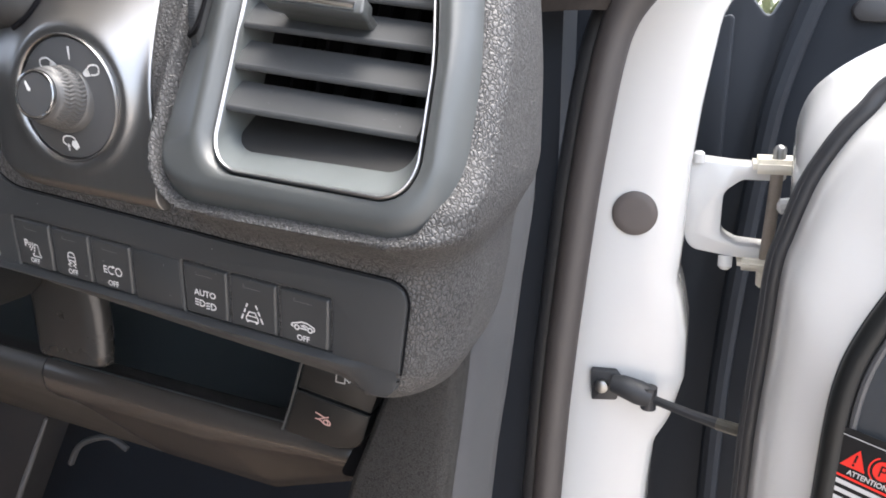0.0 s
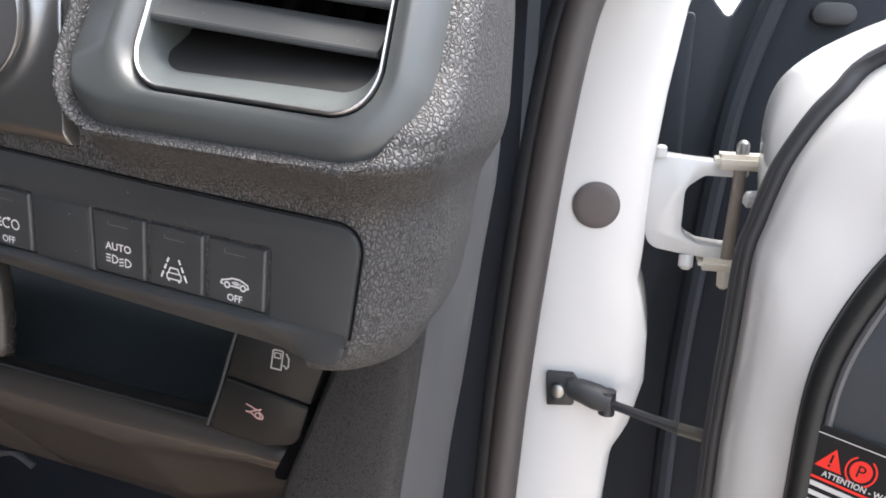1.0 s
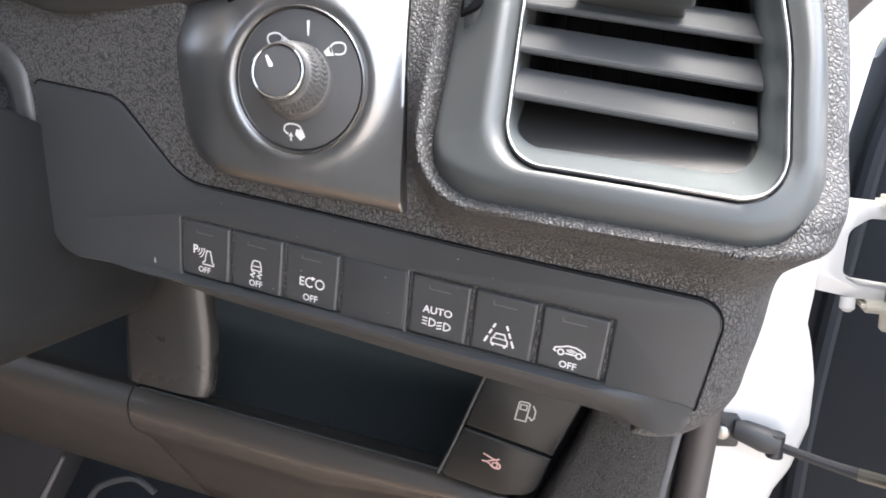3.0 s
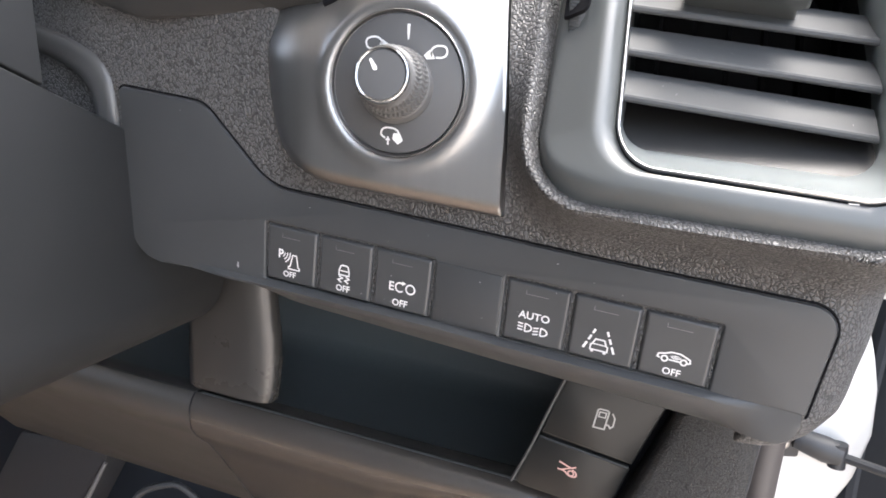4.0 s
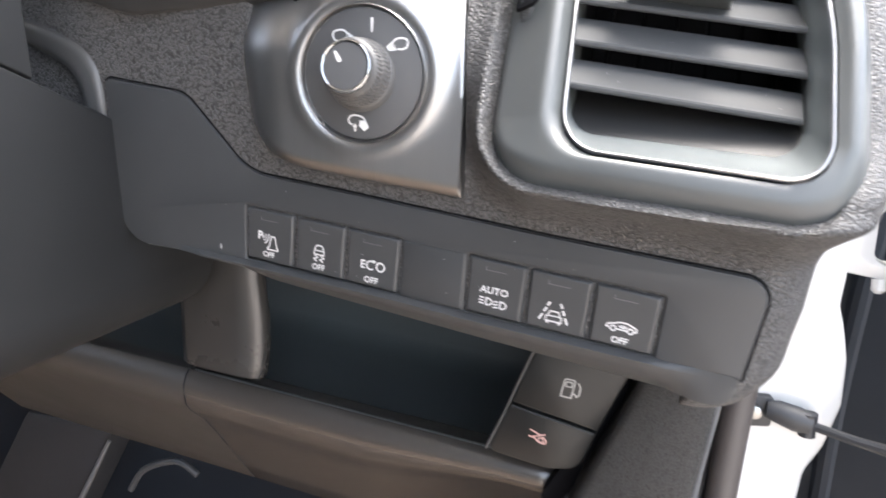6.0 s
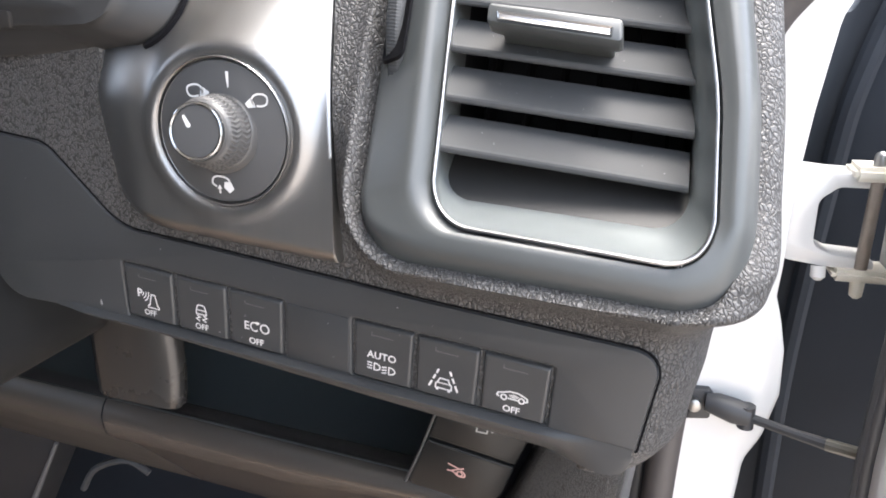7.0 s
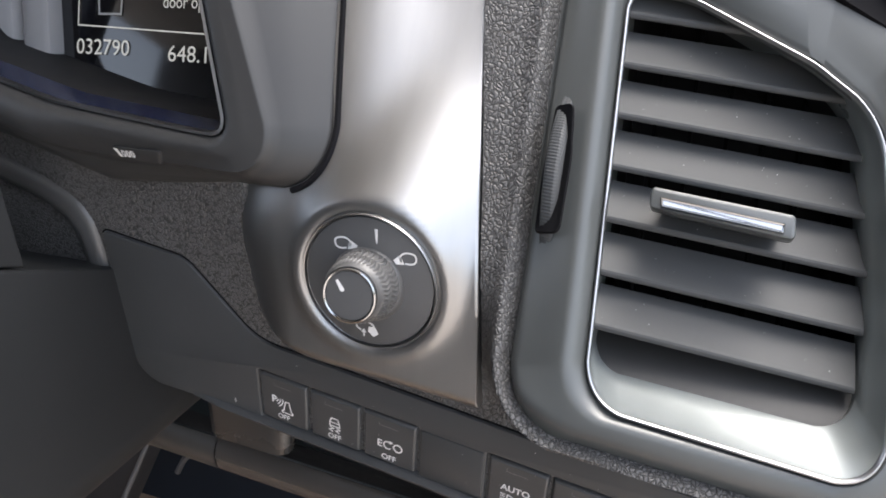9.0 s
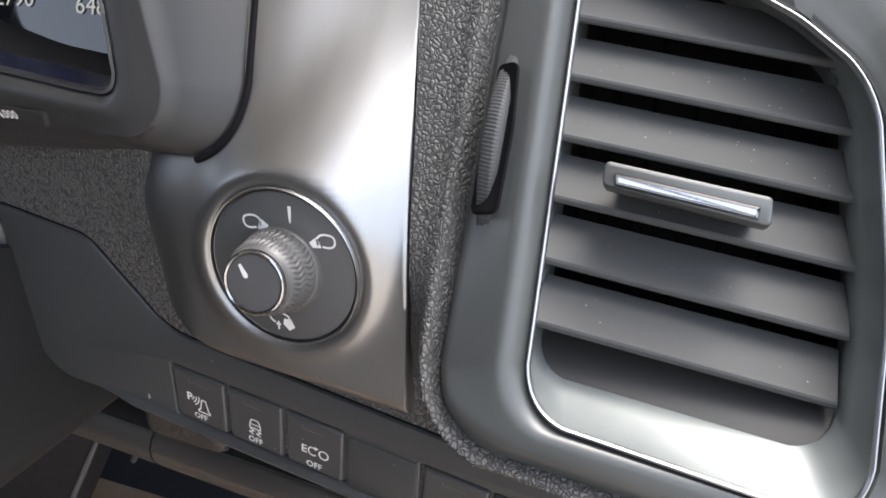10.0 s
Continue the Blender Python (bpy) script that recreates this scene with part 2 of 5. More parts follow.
def curve(points, n=40):
    """A smooth line through some points."""
    p = [np.array(q, float) for q in points]
    out = []
    for i in range(n + 1):
        s = i / n * (len(p) - 1)
        k = min(int(s), len(p) - 2)
        t = s - k
        a, b, c, d = p[max(k - 1, 0)], p[k], p[k + 1], p[min(k + 2, len(p) - 1)]
        out.append(tuple(0.5 * (2 * b + (c - a) * t + (2 * a - 5 * b + 4 * c - d) * t * t + (3 * b - a - 3 * c + d) * t**3)))
    return out


def stroke(bm, pts, width, to, closed=False):
    """A drawn line of a print, flat, in the print's own millimetres."""
    p = [Vector(q) for q in pts]
    k = len(p)
    left, right = [], []
    for i in range(k):
        a = p[i - 1] if i or closed else p[i]
        b = p[(i + 1) % k] if i < k - 1 or closed else p[i]
        e = (p[i] - a).normalized() if (p[i] - a).length else (b - p[i]).normalized()
        f = (b - p[i]).normalized() if (b - p[i]).length else e
        m = Vector((-(e + f).y, (e + f).x)).normalized()
        m *= width / 2 / max(0.5, m.dot(Vector((-e.y, e.x))))
        left.append(bm.verts.new(to(*(p[i] + m))))
        right.append(bm.verts.new(to(*(p[i] - m))))
    for i in range(k if closed else k - 1):
        j = (i + 1) % k
        bm.faces.new((left[i], left[j], right[j], right[i]))


def fill(bm, pts, to):
    bm.faces.new([bm.verts.new(to(*q)) for q in pts])


def arc(cx, cz, rx, rz, a0, a1, n=16):
    return [(cx + rx * math.cos(radians(lerp(a0, a1, i / n))), cz + rz * math.sin(radians(lerp(a0, a1, i / n)))) for i in range(n + 1)]


def letters(bm, text, cx, cz, height, to, squeeze=1.0, bold=0.0):
    """Words in the built-in font, centred on (cx, cz), capitals of that height."""
    cu = bpy.data.curves.new("words", "FONT")
    cu.body, cu.align_x, cu.size, cu.resolution_u, cu.offset = text, "CENTER", height / 0.69, 3, bold
    ob = bpy.data.objects.new("words", cu)
    me = bpy.data.meshes.new_from_object(ob)
    base = len(bm.verts)
    vs = [bm.verts.new(to(cx + v.co.x * squeeze, cz + v.co.y - height / 2)) for v in me.vertices]
    for f in me.polygons:
        bm.faces.new([vs[i] for i in f.vertices])
    bpy.data.objects.remove(ob)
    bpy.data.curves.remove(cu)
    bpy.data.meshes.remove(me)
    return base


# ---- the fascia's own surfaces ----
def face_y(x, z):
    """The plane of the switch panel."""
    return 0.2185 - 0.09 * (x + 0.092) - 0.07 * (z - 1.0666)


def on_panel(x, z, w):
    return Vector((x, face_y(x, z) - w, z))


LEAN_N = Vector((0, -math.cos(radians(29.7)), math.sin(radians(29.7))))


def vent_y(z):
    return 0.2115 + 0.57 * (z - 1.115)


def on_vent(x, z, w):
    return Vector((x, vent_y(z), z)) + LEAN_N * w


def slat_y(x, z):
    return 0.2425 + 0.12 * (x + 0.163) + 0.58 * (z - 1.170)


def trim_y(z):
    return 0.2186 + 0.03 * (z - 1.09) + 0.58 * 0.013 * math.log(1 + math.exp((z - 1.134) / 0.013))


def panel_top(x):
    return bend(x, [-0.43, -0.3633, -0.321, -0.3137, -0.3013, -0.2912, -0.281, -0.2472, -0.1977, -0.1652, -0.115, -0.09, -0.05],
                 [1.13, 1.1249, 1.1193, 1.1149, 1.0993, 1.0913, 1.0879, 1.0844, 1.0792, 1.0756, 1.0711, 1.069, 1.067])


def panel_bottom(x):
    return table(x, [-0.43, -0.368, -0.349, -0.296, -0.194, -0.124, -0.104], [1.056, 1.0506, 1.0467, 1.0441, 1.033, 1.0258, 1.0245])


def side_x(z):
    return bend(z, [0.99, 1.02, 1.032, 1.044, 1.056, 1.067, 1.077, 1.085, 1.0925, 1.1045, 1.13, 1.167, 1.197, 1.219, 1.2287, 1.26],
                [-0.100, -0.0885, -0.0808, -0.0785, -0.0762, -0.0750, -0.0730, -0.0688, -0.0650, -0.0630, -0.0628, -0.0648, -0.0700, -0.080, -0.0885, -0.114])


VENT_OUT = [(-0.1838, 1.0985, 0.018), (-0.0688, 1.0895, 0.020), (-0.0694, 1.1450, 0.08), (-0.0785, 1.2050, 0.03), (-0.1090, 1.2500, 0.024), (-0.1450, 1.2560, 0.02), (-0.1860, 1.2610, 0.010)]
CHROME_OUT = [(-0.1600, 1.1072, 0.013), (-0.0810, 1.0998, 0.011), (-0.0824, 1.1420, 0.08), (-0.0905, 1.1870, 0.022), (-0.1090, 1.2000, 0.03), (-0.1450, 1.2172, 0.03), (-0.1640, 1.2205, 0.006)]
CHROME_IN = [(-0.1596, 1.1172, 0.009), (-0.0880, 1.1118, 0.0085), (-0.0877, 1.1400, 0.08), (-0.0958, 1.1915, 0.020), (-0.1110, 1.2030, 0.03), (-0.1450, 1.2205, 0.03), (-0.1635, 1.2260, 0.005)]
RIM = np.array(rpoly(VENT_OUT))


def rim_gap(x, z):
    """How far a point lies outside the vent's outline, and how much that way points down."""
    a, b, p = RIM, np.roll(RIM, -1, 0), np.array((x, z))
    e = b - a
    t = np.clip(((p - a) * e).sum(1) / np.maximum((e * e).sum(1), 1e-12), 0, 1)
    d = p - (a + e * t[:, None])
    k = int((d * d).sum(1).argmin())
    r = float(np.hypot(*d[k]))
    out = float(d[k][0] * e[k][1] - d[k][1] * e[k][0]) > 0
    return (r if out else -r), (max(0.0, -float(d[k][1]) / r) if r > 1e-6 and out else 0.0)


def rim_y(x, z):
    """The plane that the rolled rim follows; it falls back towards the door."""
    return vent_y(z) + 0.0004 + 0.0105 * smooth((x + 0.098) / 0.025) * smooth((z - 1.088) / 0.03)


def skin_y(x, z):
    """The padded skin: flat on the left, with a rolled rim round the vent."""
    flat = face_y(x, z) + 0.0012
    plane = rim_y(x, z)
    high = max(flat, plane) + 0.0022 * math.exp(-abs(flat - plane) / 0.0032)
    base = lerp(flat, high, smooth((x + 0.315) / 0.075))
    if x < -0.222:
        return base
    s, down = rim_gap(x, z)
    door = smooth((x + 0.088) / 0.012) * smooth((z - 1.09) / 0.025)
    c = lerp(0.0042, 0.0066, door)
    t = clamp((s - lerp(c, 0.0026, down)) / lerp(0.0125, 0.0195, down))
    t = t * t / (t + lerp(0.12, 0.07, down)) * lerp(1.12, 1.07, down)
    crest = rim_y(x, z + 0.75 * max(0.0, s) * down) - 0.0019 * math.exp(-(((s - c) / 0.0040) ** 2))
    if s < c:
        crest += lerp(0.0065, 0.0052, door) * ((c - s) / c) ** lerp(2.0, 1.25, door)
    return lerp(crest, base, 1 - (1 - clamp(t)) ** 2.1)


def inside(p, loop):
    x, z = p
    hit, k = False, len(loop)
    for i in range(k):
        (a, b), (c, d) = loop[i], loop[(i + 1) % k]
        if (b > z) != (d > z) and x < a + (z - b) * (c - a) / (d - b):
            hit = not hit
    return hit


# ---- the dashboard's padded skin ----
DIAL = Vector((-0.2348, 0.2215, 1.1293))


def trim_right(z):
    return bend(z, [1.08, 1.09, 1.1158, 1.1336, 1.1495, 1.165, 1.1885, 1.2128, 1.26], [-0.1968, -0.197, -0.1972, -0.1982, -0.2002, -0.2026, -0.2068, -0.211, -0.219])


def trim_low(x):
    u = clamp((x + 0.2905) / 0.035)
    return 1.0866 - 0.1127 * (x + 0.196) + 0.033 * (1 - math.sqrt(max(0.0, 1 - (1 - u) ** 2))) ** 1.2


def plate_y(x, z):
    """The aluminium plate: upright round the dial, then bending back, later towards the cluster."""
    side = clamp((trim_right(z) - x) / 0.06)
    y = trim_y(z - 0.018 * side**3 * (10 - 15 * side + 6 * side * side))
    y = lerp(y, max(y, face_y(x, z) + 0.0002), clamp((-0.266 - x) / 0.0245) ** 2)
    y += 0.0034 * clamp(1 - (z - trim_low(x)) / 0.0048) ** 1.6 * smooth((x + 0.288) / 0.02)
    y += 0.0034 * ((x - trim_right(z) + 0.034) / 0.034) ** 2 * smooth((z - 1.136) / 0.03)
    r = math.hypot(x - DIAL.x, z - DIAL.z)
    y += 0.0018 * smooth((1.14 - z) / 0.03)
    cone = 0.2216 + 0.95 * max(0.0, r - 0.0285)
    y = cone - 0.0016 * math.log(1 + math.exp((cone - y) / 0.0016)) if cone - y > -0.02 else cone
    return lerp(y, max(y, 0.2228), smooth((0.0258 - r) / 0.003))


def build_dashboard():
    dash = thing("dashboard", (-0.2, 0.4, 0.95), "charcoal grained dashboard with a rolled rim round the vent", "dashboard")
    bm = bmesh.new()
    hole = inset(rpoly(VENT_OUT), 0.0035)
    under_pod = [(-0.44, 1.190), (-0.36, 1.162), (-0.275, 1.164), (-0.275, 1.30), (-0.44, 1.30)]
    under_lip = [(-0.46, 1.1600), (-0.4068, 1.1470), (-0.3822, 1.1375), (-0.3735, 1.1290), (-0.3712, 1.1210), (-0.3703, 1.1130), (-0.3703, 1.09), (-0.46, 1.09)]
    corner = [(-0.42, 1.10), (-0.3645, 1.10), (-0.3610, 1.078), (-0.3520, 1.0635), (-0.3400, 1.0560), (-0.325, 1.0530), (-0.325, 1.04), (-0.42, 1.04)]
    left, right, rows = 190, 120, 210
    cols = left + right + 1
    grid = []
    for i in range(rows + 1):
        line = []
        for j in range(cols + 1):
            x0 = lerp(-0.45, -0.1965, j / left) if j <= left else lerp(-0.1955, -0.095, (j - left - 1) / right)
            low = panel_bottom(x0) + 0.004 if x0 < -0.106 else lerp(panel_bottom(-0.106) + 0.004, 1.0175, smooth((x0 + 0.106) / 0.006))
            z = lerp(low, 1.255, i / rows)
            xt = trim_right(z)
            R = lerp(0.021, 0.010, smooth((z - 1.072) / 0.038))
            x = lerp(-0.45, xt + 0.0003, j / left) if j <= left else lerp(xt + 0.0011, side_x(z) - R, (j - left - 1) / right)
            y = skin_y(x, z)
            if j <= left and x > -0.2885:
                y = lerp(y, max(y, plate_y(min(x, xt), z) + 0.005), smooth((z - trim_low(x) - 0.0005) / 0.002) * smooth((x + 0.2885) / 0.004))
            y += 0.006 * clamp(1 - (z - low) / 0.007) ** 2
            line.append((x, y, z))
        x, y, z = line[-1]
        y = lerp(y, rim_y(x, z) - 0.0012, smooth((z - 1.085) / 0.014))
        line[-1] = (x, y, z)
        deep = R * lerp(1.6, 1.0, smooth((z - 1.072) / 0.038))
        for a in range(1, 9):
            t = radians(90 * a / 8)
            line.append((x + R * math.sin(t), y + deep * (1 - math.cos(t)), z))
        for a in range(1, 5):
            line.append((x + R - 0.005 * (a / 4) ** 2, lerp(y + deep, 0.315, a / 4), z))
        grid.append(line)
    under = [(x, 0.33, z + 0.004) for x, y, z in grid[0]]
    over = [(x, max(y + 0.02, 0.33), z + 0.006) for x, y, z in grid[-1]]
    grid = [under] + grid + [over]
    vs = [[bm.verts.new(p) for p in line] for line in grid]
    for i in range(len(grid) - 1):
        for j in range(len(grid[0]) - 1):
            a, b = grid[i][j], grid[i + 1][j + 1]
            mid = ((a[0] + b[0]) / 2, (a[2] + b[2]) / 2)
            if i == 0 and j >= cols - 12:
                continue
            if j < cols and (inside(mid, corner) or inside(mid, hole) or inside(mid, under_pod) or inside(mid, under_lip)):
                continue
            bm.faces.new((vs[i][j], vs[i][j + 1], vs[i + 1][j + 1], vs[i + 1][j]))
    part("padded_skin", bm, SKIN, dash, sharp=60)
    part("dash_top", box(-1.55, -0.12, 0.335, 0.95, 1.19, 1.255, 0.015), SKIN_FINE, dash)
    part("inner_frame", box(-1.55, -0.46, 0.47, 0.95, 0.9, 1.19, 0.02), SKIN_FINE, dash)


build_dashboard()


# ---- switch panel ----
TOP0 = (-0.2945, -0.2703, -0.2461, -0.2219)
TOP1 = (-0.1944, -0.1708, -0.1472, -0.1235)


def row_top(x):
    return 1.0747 - 0.0925 * (x + 0.2945)


def row_bottom(x):
    return 1.0515 - 0.087 * (x + 0.296)


def cell(xa, xb, r, grow=0.0):
    g = grow
    return [(xa - g, row_top(xa) + g, r), (xb + g, row_top(xb) + g, r), (xb - 0.0022 + g, row_bottom(xb - 0.0022) - g, r), (xa - 0.0018 - g, row_bottom(xa - 0.0018) - g, r)]


def cap_holes(bm, outer, holes, to, w):
    loops = [outer] + holes
    flat = [p for lp in loops for p in lp]
    vs = [bm.verts.new(to(x, z, w)) for x, z in flat]
    for t in geometry.tessellate_polygon([[Vector((x, z, 0)) for x, z in lp] for lp in loops]):
        if len(set(t)) == 3:
            try:
                bm.faces.new([vs[i] for i in t])
            except ValueError:
                pass


def build_switch_panel():
    panel = thing("switch_panel", (-0.22, 0.235, 1.03), "charcoal plastic switch panel with six square buttons and a blank", "switch panel")
    corners = [(-0.3665, 1.1255, 0.003), (-0.3225, 1.1200, 0.012), (-0.2925, 1.0890, 0.022), (-0.2472, 1.0844, 0.05), (-0.1652, 1.0756, 0.05), (-0.0905, 1.0688, 0.0075),
               (-0.0968, 1.0330, 0.0005), (-0.1090, 1.0342, 0.02), (-0.1249, 1.0357, 0.03), (-0.2226, 1.0437, 0.05), (-0.2972, 1.0495, 0.05), (-0.3675, 1.0510, 0.015)]
    outer = rpoly(corners)
    banks = [rpoly(cell(TOP0[0], TOP0[3], 0.0008, 0.0003), 3), rpoly(cell(TOP1[0], TOP1[3], 0.0008, 0.0003), 3)]
    bm = loft([[on_panel(x, z, w) for x, z in lp] for lp, w in ((inset(outer, 0.0012), 0), (inset(outer, 0.0005), -0.0002), (outer, -0.0012), (outer, -0.008))], last=True)
    cap_holes(bm, inset(outer, 0.0012), [inset(b, -0.0011) for b in banks], on_panel, 0)
    for b in banks:
        loft([[on_panel(x, z, w) for x, z in lp] for lp, w in ((inset(b, -0.0011), 0), (inset(b, -0.0006), -0.0001), (inset(b, -0.0002), -0.0005), (b, -0.0012), (b, -0.005))], bm=bm)
    part("fascia", bm, PANEL, panel, sharp=40)
    rim = inset(outer, -0.0005)
    # thin black bead drawn as the shadow line round the panel
    part("panel_edge_shade", tube([on_panel(x, z, -0.0012) for x, z in rim[2:54]], 0.0004, 6), GAP_SHADE, panel, "dark line painted as shade along the panel edge")
    for b in banks:
        part("switch_well", slab(inset(b, -0.0004), on_panel, -0.0042, -0.0075), GAP_SHADE, panel)
    # the rolled lower edge under the buttons
    xs = [lerp(-0.334, -0.106, i / 56) for i in range(57)] + [lerp(-0.106, -0.0979, i / 8) for i in range(1, 9)]
    lip = []
    for x in xs:
        zt = table(x, [-0.366, -0.297, -0.2226, -0.1947, -0.1249, -0.0975], [1.0545, 1.0495, 1.0437, 1.0408, 1.0352, 1.0326])
        zb = panel_bottom(x) - 0.0025
        zb = lerp(zt - 0.0004, zb, smooth((x + 0.334) / 0.05))
        zb += 0.0082 * (1 - math.sqrt(max(0.0, 1 - clamp((x + 0.106) / 0.0082) ** 2)))
        y, fade = face_y(x, zt), smooth((-0.108 - x) / 0.02) * smooth((x + 0.334) / 0.02)
        out = 0.0026 * fade
        lip.append([(x, y + 0.0015, zt + 0.0016), (x, y, zt + 0.0012), (x, y - out * 0.55, zt + 0.0004), (x, y - out, zt - 0.0006), (x, y - out * 0.9, zt - 0.0016), (x, y + 0.003 * fade, lerp(zt, zb, 0.6)), (x, y + 0.0068 * fade + 0.0004, zb + 0.0006),
                    (x, y + 0.0085, zb - 0.0004), (x, y + 0.012, zb + 0.0006), (x, 0.33, zb + 0.006)])
    part("lower_edge", loft(lip, closed=False), PANEL, panel, sharp=50)
    # the blank between the two banks stands as a shallow plate
    part("blank_plate", slab(rpoly([(-0.2208, row_top(-0.2208) - 0.0002, 0.001), (-0.1956, row_top(-0.1956) - 0.0002, 0.001), (-0.1976, row_bottom(-0.1976) + 0.0002, 0.001), (-0.2226, row_bottom(-0.2226) + 0.0002, 0.001)], 4), on_panel, 0.0004, -0.001, 0.0004), PANEL, panel)
    for k, (xa, xb) in enumerate([(TOP0[i], TOP0[i + 1]) for i in range(3)] + [(TOP1[i], TOP1[i + 1]) for i in range(3)]):
        rings = [(rpoly(cell(xa + 0.00035, xb - 0.00035, r, -0.0002 - d), 4), w) for d, r, w in ((0.0015, 0.0003, 0.0005), (0.0011, 0.0004, 0.0005), (0.0007, 0.0005, 0.0003), (0.0003, 0.0006, -0.0003), (0.0, 0.0008, -0.0012), (0.0, 0.0008, -0.004))]
        sw = part("switch", loft([[on_panel(x, z, w) for x, z in lp] for lp, w in rings], True), SWITCH, panel, sharp=50)
        cx = (xa + xb) / 2 - 0.001
        cz = (row_top(cx) + row_bottom(cx)) / 2

        def to(a, b, cx=cx, cz=cz):
            x = cx + a * 0.001 + b * 0.0001
            return on_panel(x, cz + b * 0.001 - 0.09 * a * 0.001, 0.0006)

        ink, cap, led = bmesh.new(), bmesh.new(), bmesh.new()

        def apart(name, bm, sw=sw):
            part(name, bm, INK, sw, "white printed mark")
            return bmesh.new()

        stroke(led, [(-4.2, 8.4), (-4.2, 7.0), (3.8, 7.0)], 0.16, to)
        if k == 0:
            letters(ink, "P", -4.6, 0.2, 3.4, to, bold=0.12)
            ink = apart("letter_mark", ink)
            for r in (1.6, 2.8, 4.0):
                stroke(ink, arc(-4.3, 0.6, r, r, -62, 10, 8), 0.45, to)
                ink = apart("wave_mark", ink)
            stroke(ink, [(0.9, 0.4), (2.6, 0.4), (3.6, -4.2), (4.2, -4.6), (4.2, -5.4), (-0.9, -5.4), (-0.9, -4.6), (-0.1, -4.2)], 0.5, to, True)
            letters(cap, "OFF", -0.2, -7.7, 2.3, to, bold=0.06)
        elif k == 1:
            stroke(ink, [(-2.2, -1.0), (-1.6, 0.9), (-1.0, 1.3), (1.0, 1.3), (1.6, 0.9), (2.2, -1.0), (2.2, -2.6), (-2.2, -2.6)], 0.5, to, True)
            stroke(ink, [(-1.8, -0.9), (1.8, -0.9)], 0.4, to)
            ink = apart("car_mark", ink)
            for s in (-1.5, 1.5):
                if s > 0:
                    ink = apart("skid_mark", ink)
                stroke(ink, [(s - 0.6, -3.1), (s + 0.9, -3.8), (s - 0.9, -4.7), (s + 0.6, -5.6)], 0.55, to)
            letters(cap, "OFF", -0.1, -7.9, 2.4, to, bold=0.06)
        elif k == 2:
            letters(ink, "E", -3.9, -1.9, 3.3, to, bold=0.06)
            ink = apart("letter_mark", ink)
            stroke(ink, arc(-0.4, -1.9, 1.75, 1.75, 45, 315, 16), 0.55, to)
            fill(ink, [(0.3, 0.6), (2.0, 0.0), (0.5, -1.1)], to)
            ink = apart("arrow_mark", ink)
            stroke(ink, arc(3.9, -1.9, 1.75, 1.75, 0, 345, 20), 0.55, to, True)
            letters(cap, "OFF", 0.1, -8.0, 2.5, to, bold=0.06)
        elif k == 3:
            letters(cap, "AUTO", -0.2, -0.6, 2.6, to, 1.05, bold=0.06)
            for s, f in ((-3.2, 0.0), (2.4, -0.4)):
                if s > 0:
                    ink = apart("lamp_mark", ink)
                stroke(ink, [(s + 0.3, f - 3.8)] + arc(s + 0.3, f - 5.2, 2.3, 1.4, 90, -90, 12) + [(s + 0.3, f - 6.6)], 0.5, to, True)
                for d in (0, 1, 2):
                    stroke(ink, [(s - 0.5, f - 4.0 - d * 1.15), (s - 2.4, f - 3.9 - d * 1.15 - (0.5 if s > 0 else 0.0))], 0.5, to)
        elif k == 4:
            for s in (-1, 1):
                for a, b in ((0.0, 0.22), (0.32, 0.56), (0.68, 1.0)):
                    stroke(ink, [(s * lerp(2.0, 5.2, a) - 0.6, lerp(0.4, -7.0, a)), (s * lerp(2.0, 5.2, b) - 0.6, lerp(0.4, -7.0, b))], 0.75, to)
                    ink = apart("lane_dash", ink)
            stroke(ink, [(-2.9, -4.9), (-2.0, -3.0), (1.0, -3.0), (1.8, -4.9), (2.3, -5.2), (2.3, -6.9), (-3.4, -6.9), (-3.4, -5.2)], 0.5, to, True)
            stroke(ink, [(-2.9, -4.8), (1.8, -4.8)], 0.4, to)
            for s in (-2.7, 1.5):
                stroke(ink, [(s, -6.9), (s, -7.8)], 0.9, to)
        else:
            stroke(ink, [(-4.6, -3.9), (-5.5, -3.5), (-5.1, -2.5), (-3.2, -2.0), (-1.2, -1.2), (1.6, -1.2), (3.4, -1.9), (4.7, -2.5), (4.9, -3.6), (4.1, -3.9)], 0.5, to)
            stroke(ink, [(-1.7, -3.9), (1.7, -3.9)], 0.5, to)
            for s in (-3.1, 2.9):
                stroke(ink, arc(s, -3.8, 0.95, 0.95, 0, 345, 14), 0.5, to, True)
            ink = apart("car_mark", ink)
            for r in (0.6, 1.2, 1.8):
                stroke(ink, arc(0.3, -1.9, r, r * 0.75, 205, 335, 8), 0.3, to)
            letters(cap, "OFF", -0.2, -7.9, 2.3, to, bold=0.06)
        part("symbol", ink, INK, sw, "white printed symbol")
        if cap.verts:
            part("caption", cap, INK, sw, "white printed word")
        part("indicator", led, mat("faint print", (0.16, 0.16, 0.16), 0.5) if k == 0 else bpy.data.materials["faint print"], sw)
    # dust on the panel and the switches
    rnd = random.Random(11)
    specks = bmesh.new()
    for _ in range(26):
        x = rnd.uniform(-0.35, -0.105)
        z = lerp(panel_top(x) - 0.004, row_bottom(x) - 0.002, rnd.random())
        r = rnd.choice((0.00012, 0.00016, 0.0002, 0.00028))
        specks.faces.new([specks.verts.new(on_panel(x + r * math.cos(a), z + 0.8 * r * math.sin(a), 0.0007)) for a in (0, 1.3, 2.4, 3.7, 5.1)])
    tagged(part("dust", specks, INK_DIM, panel), "specks of pale dust", kind="stuff")
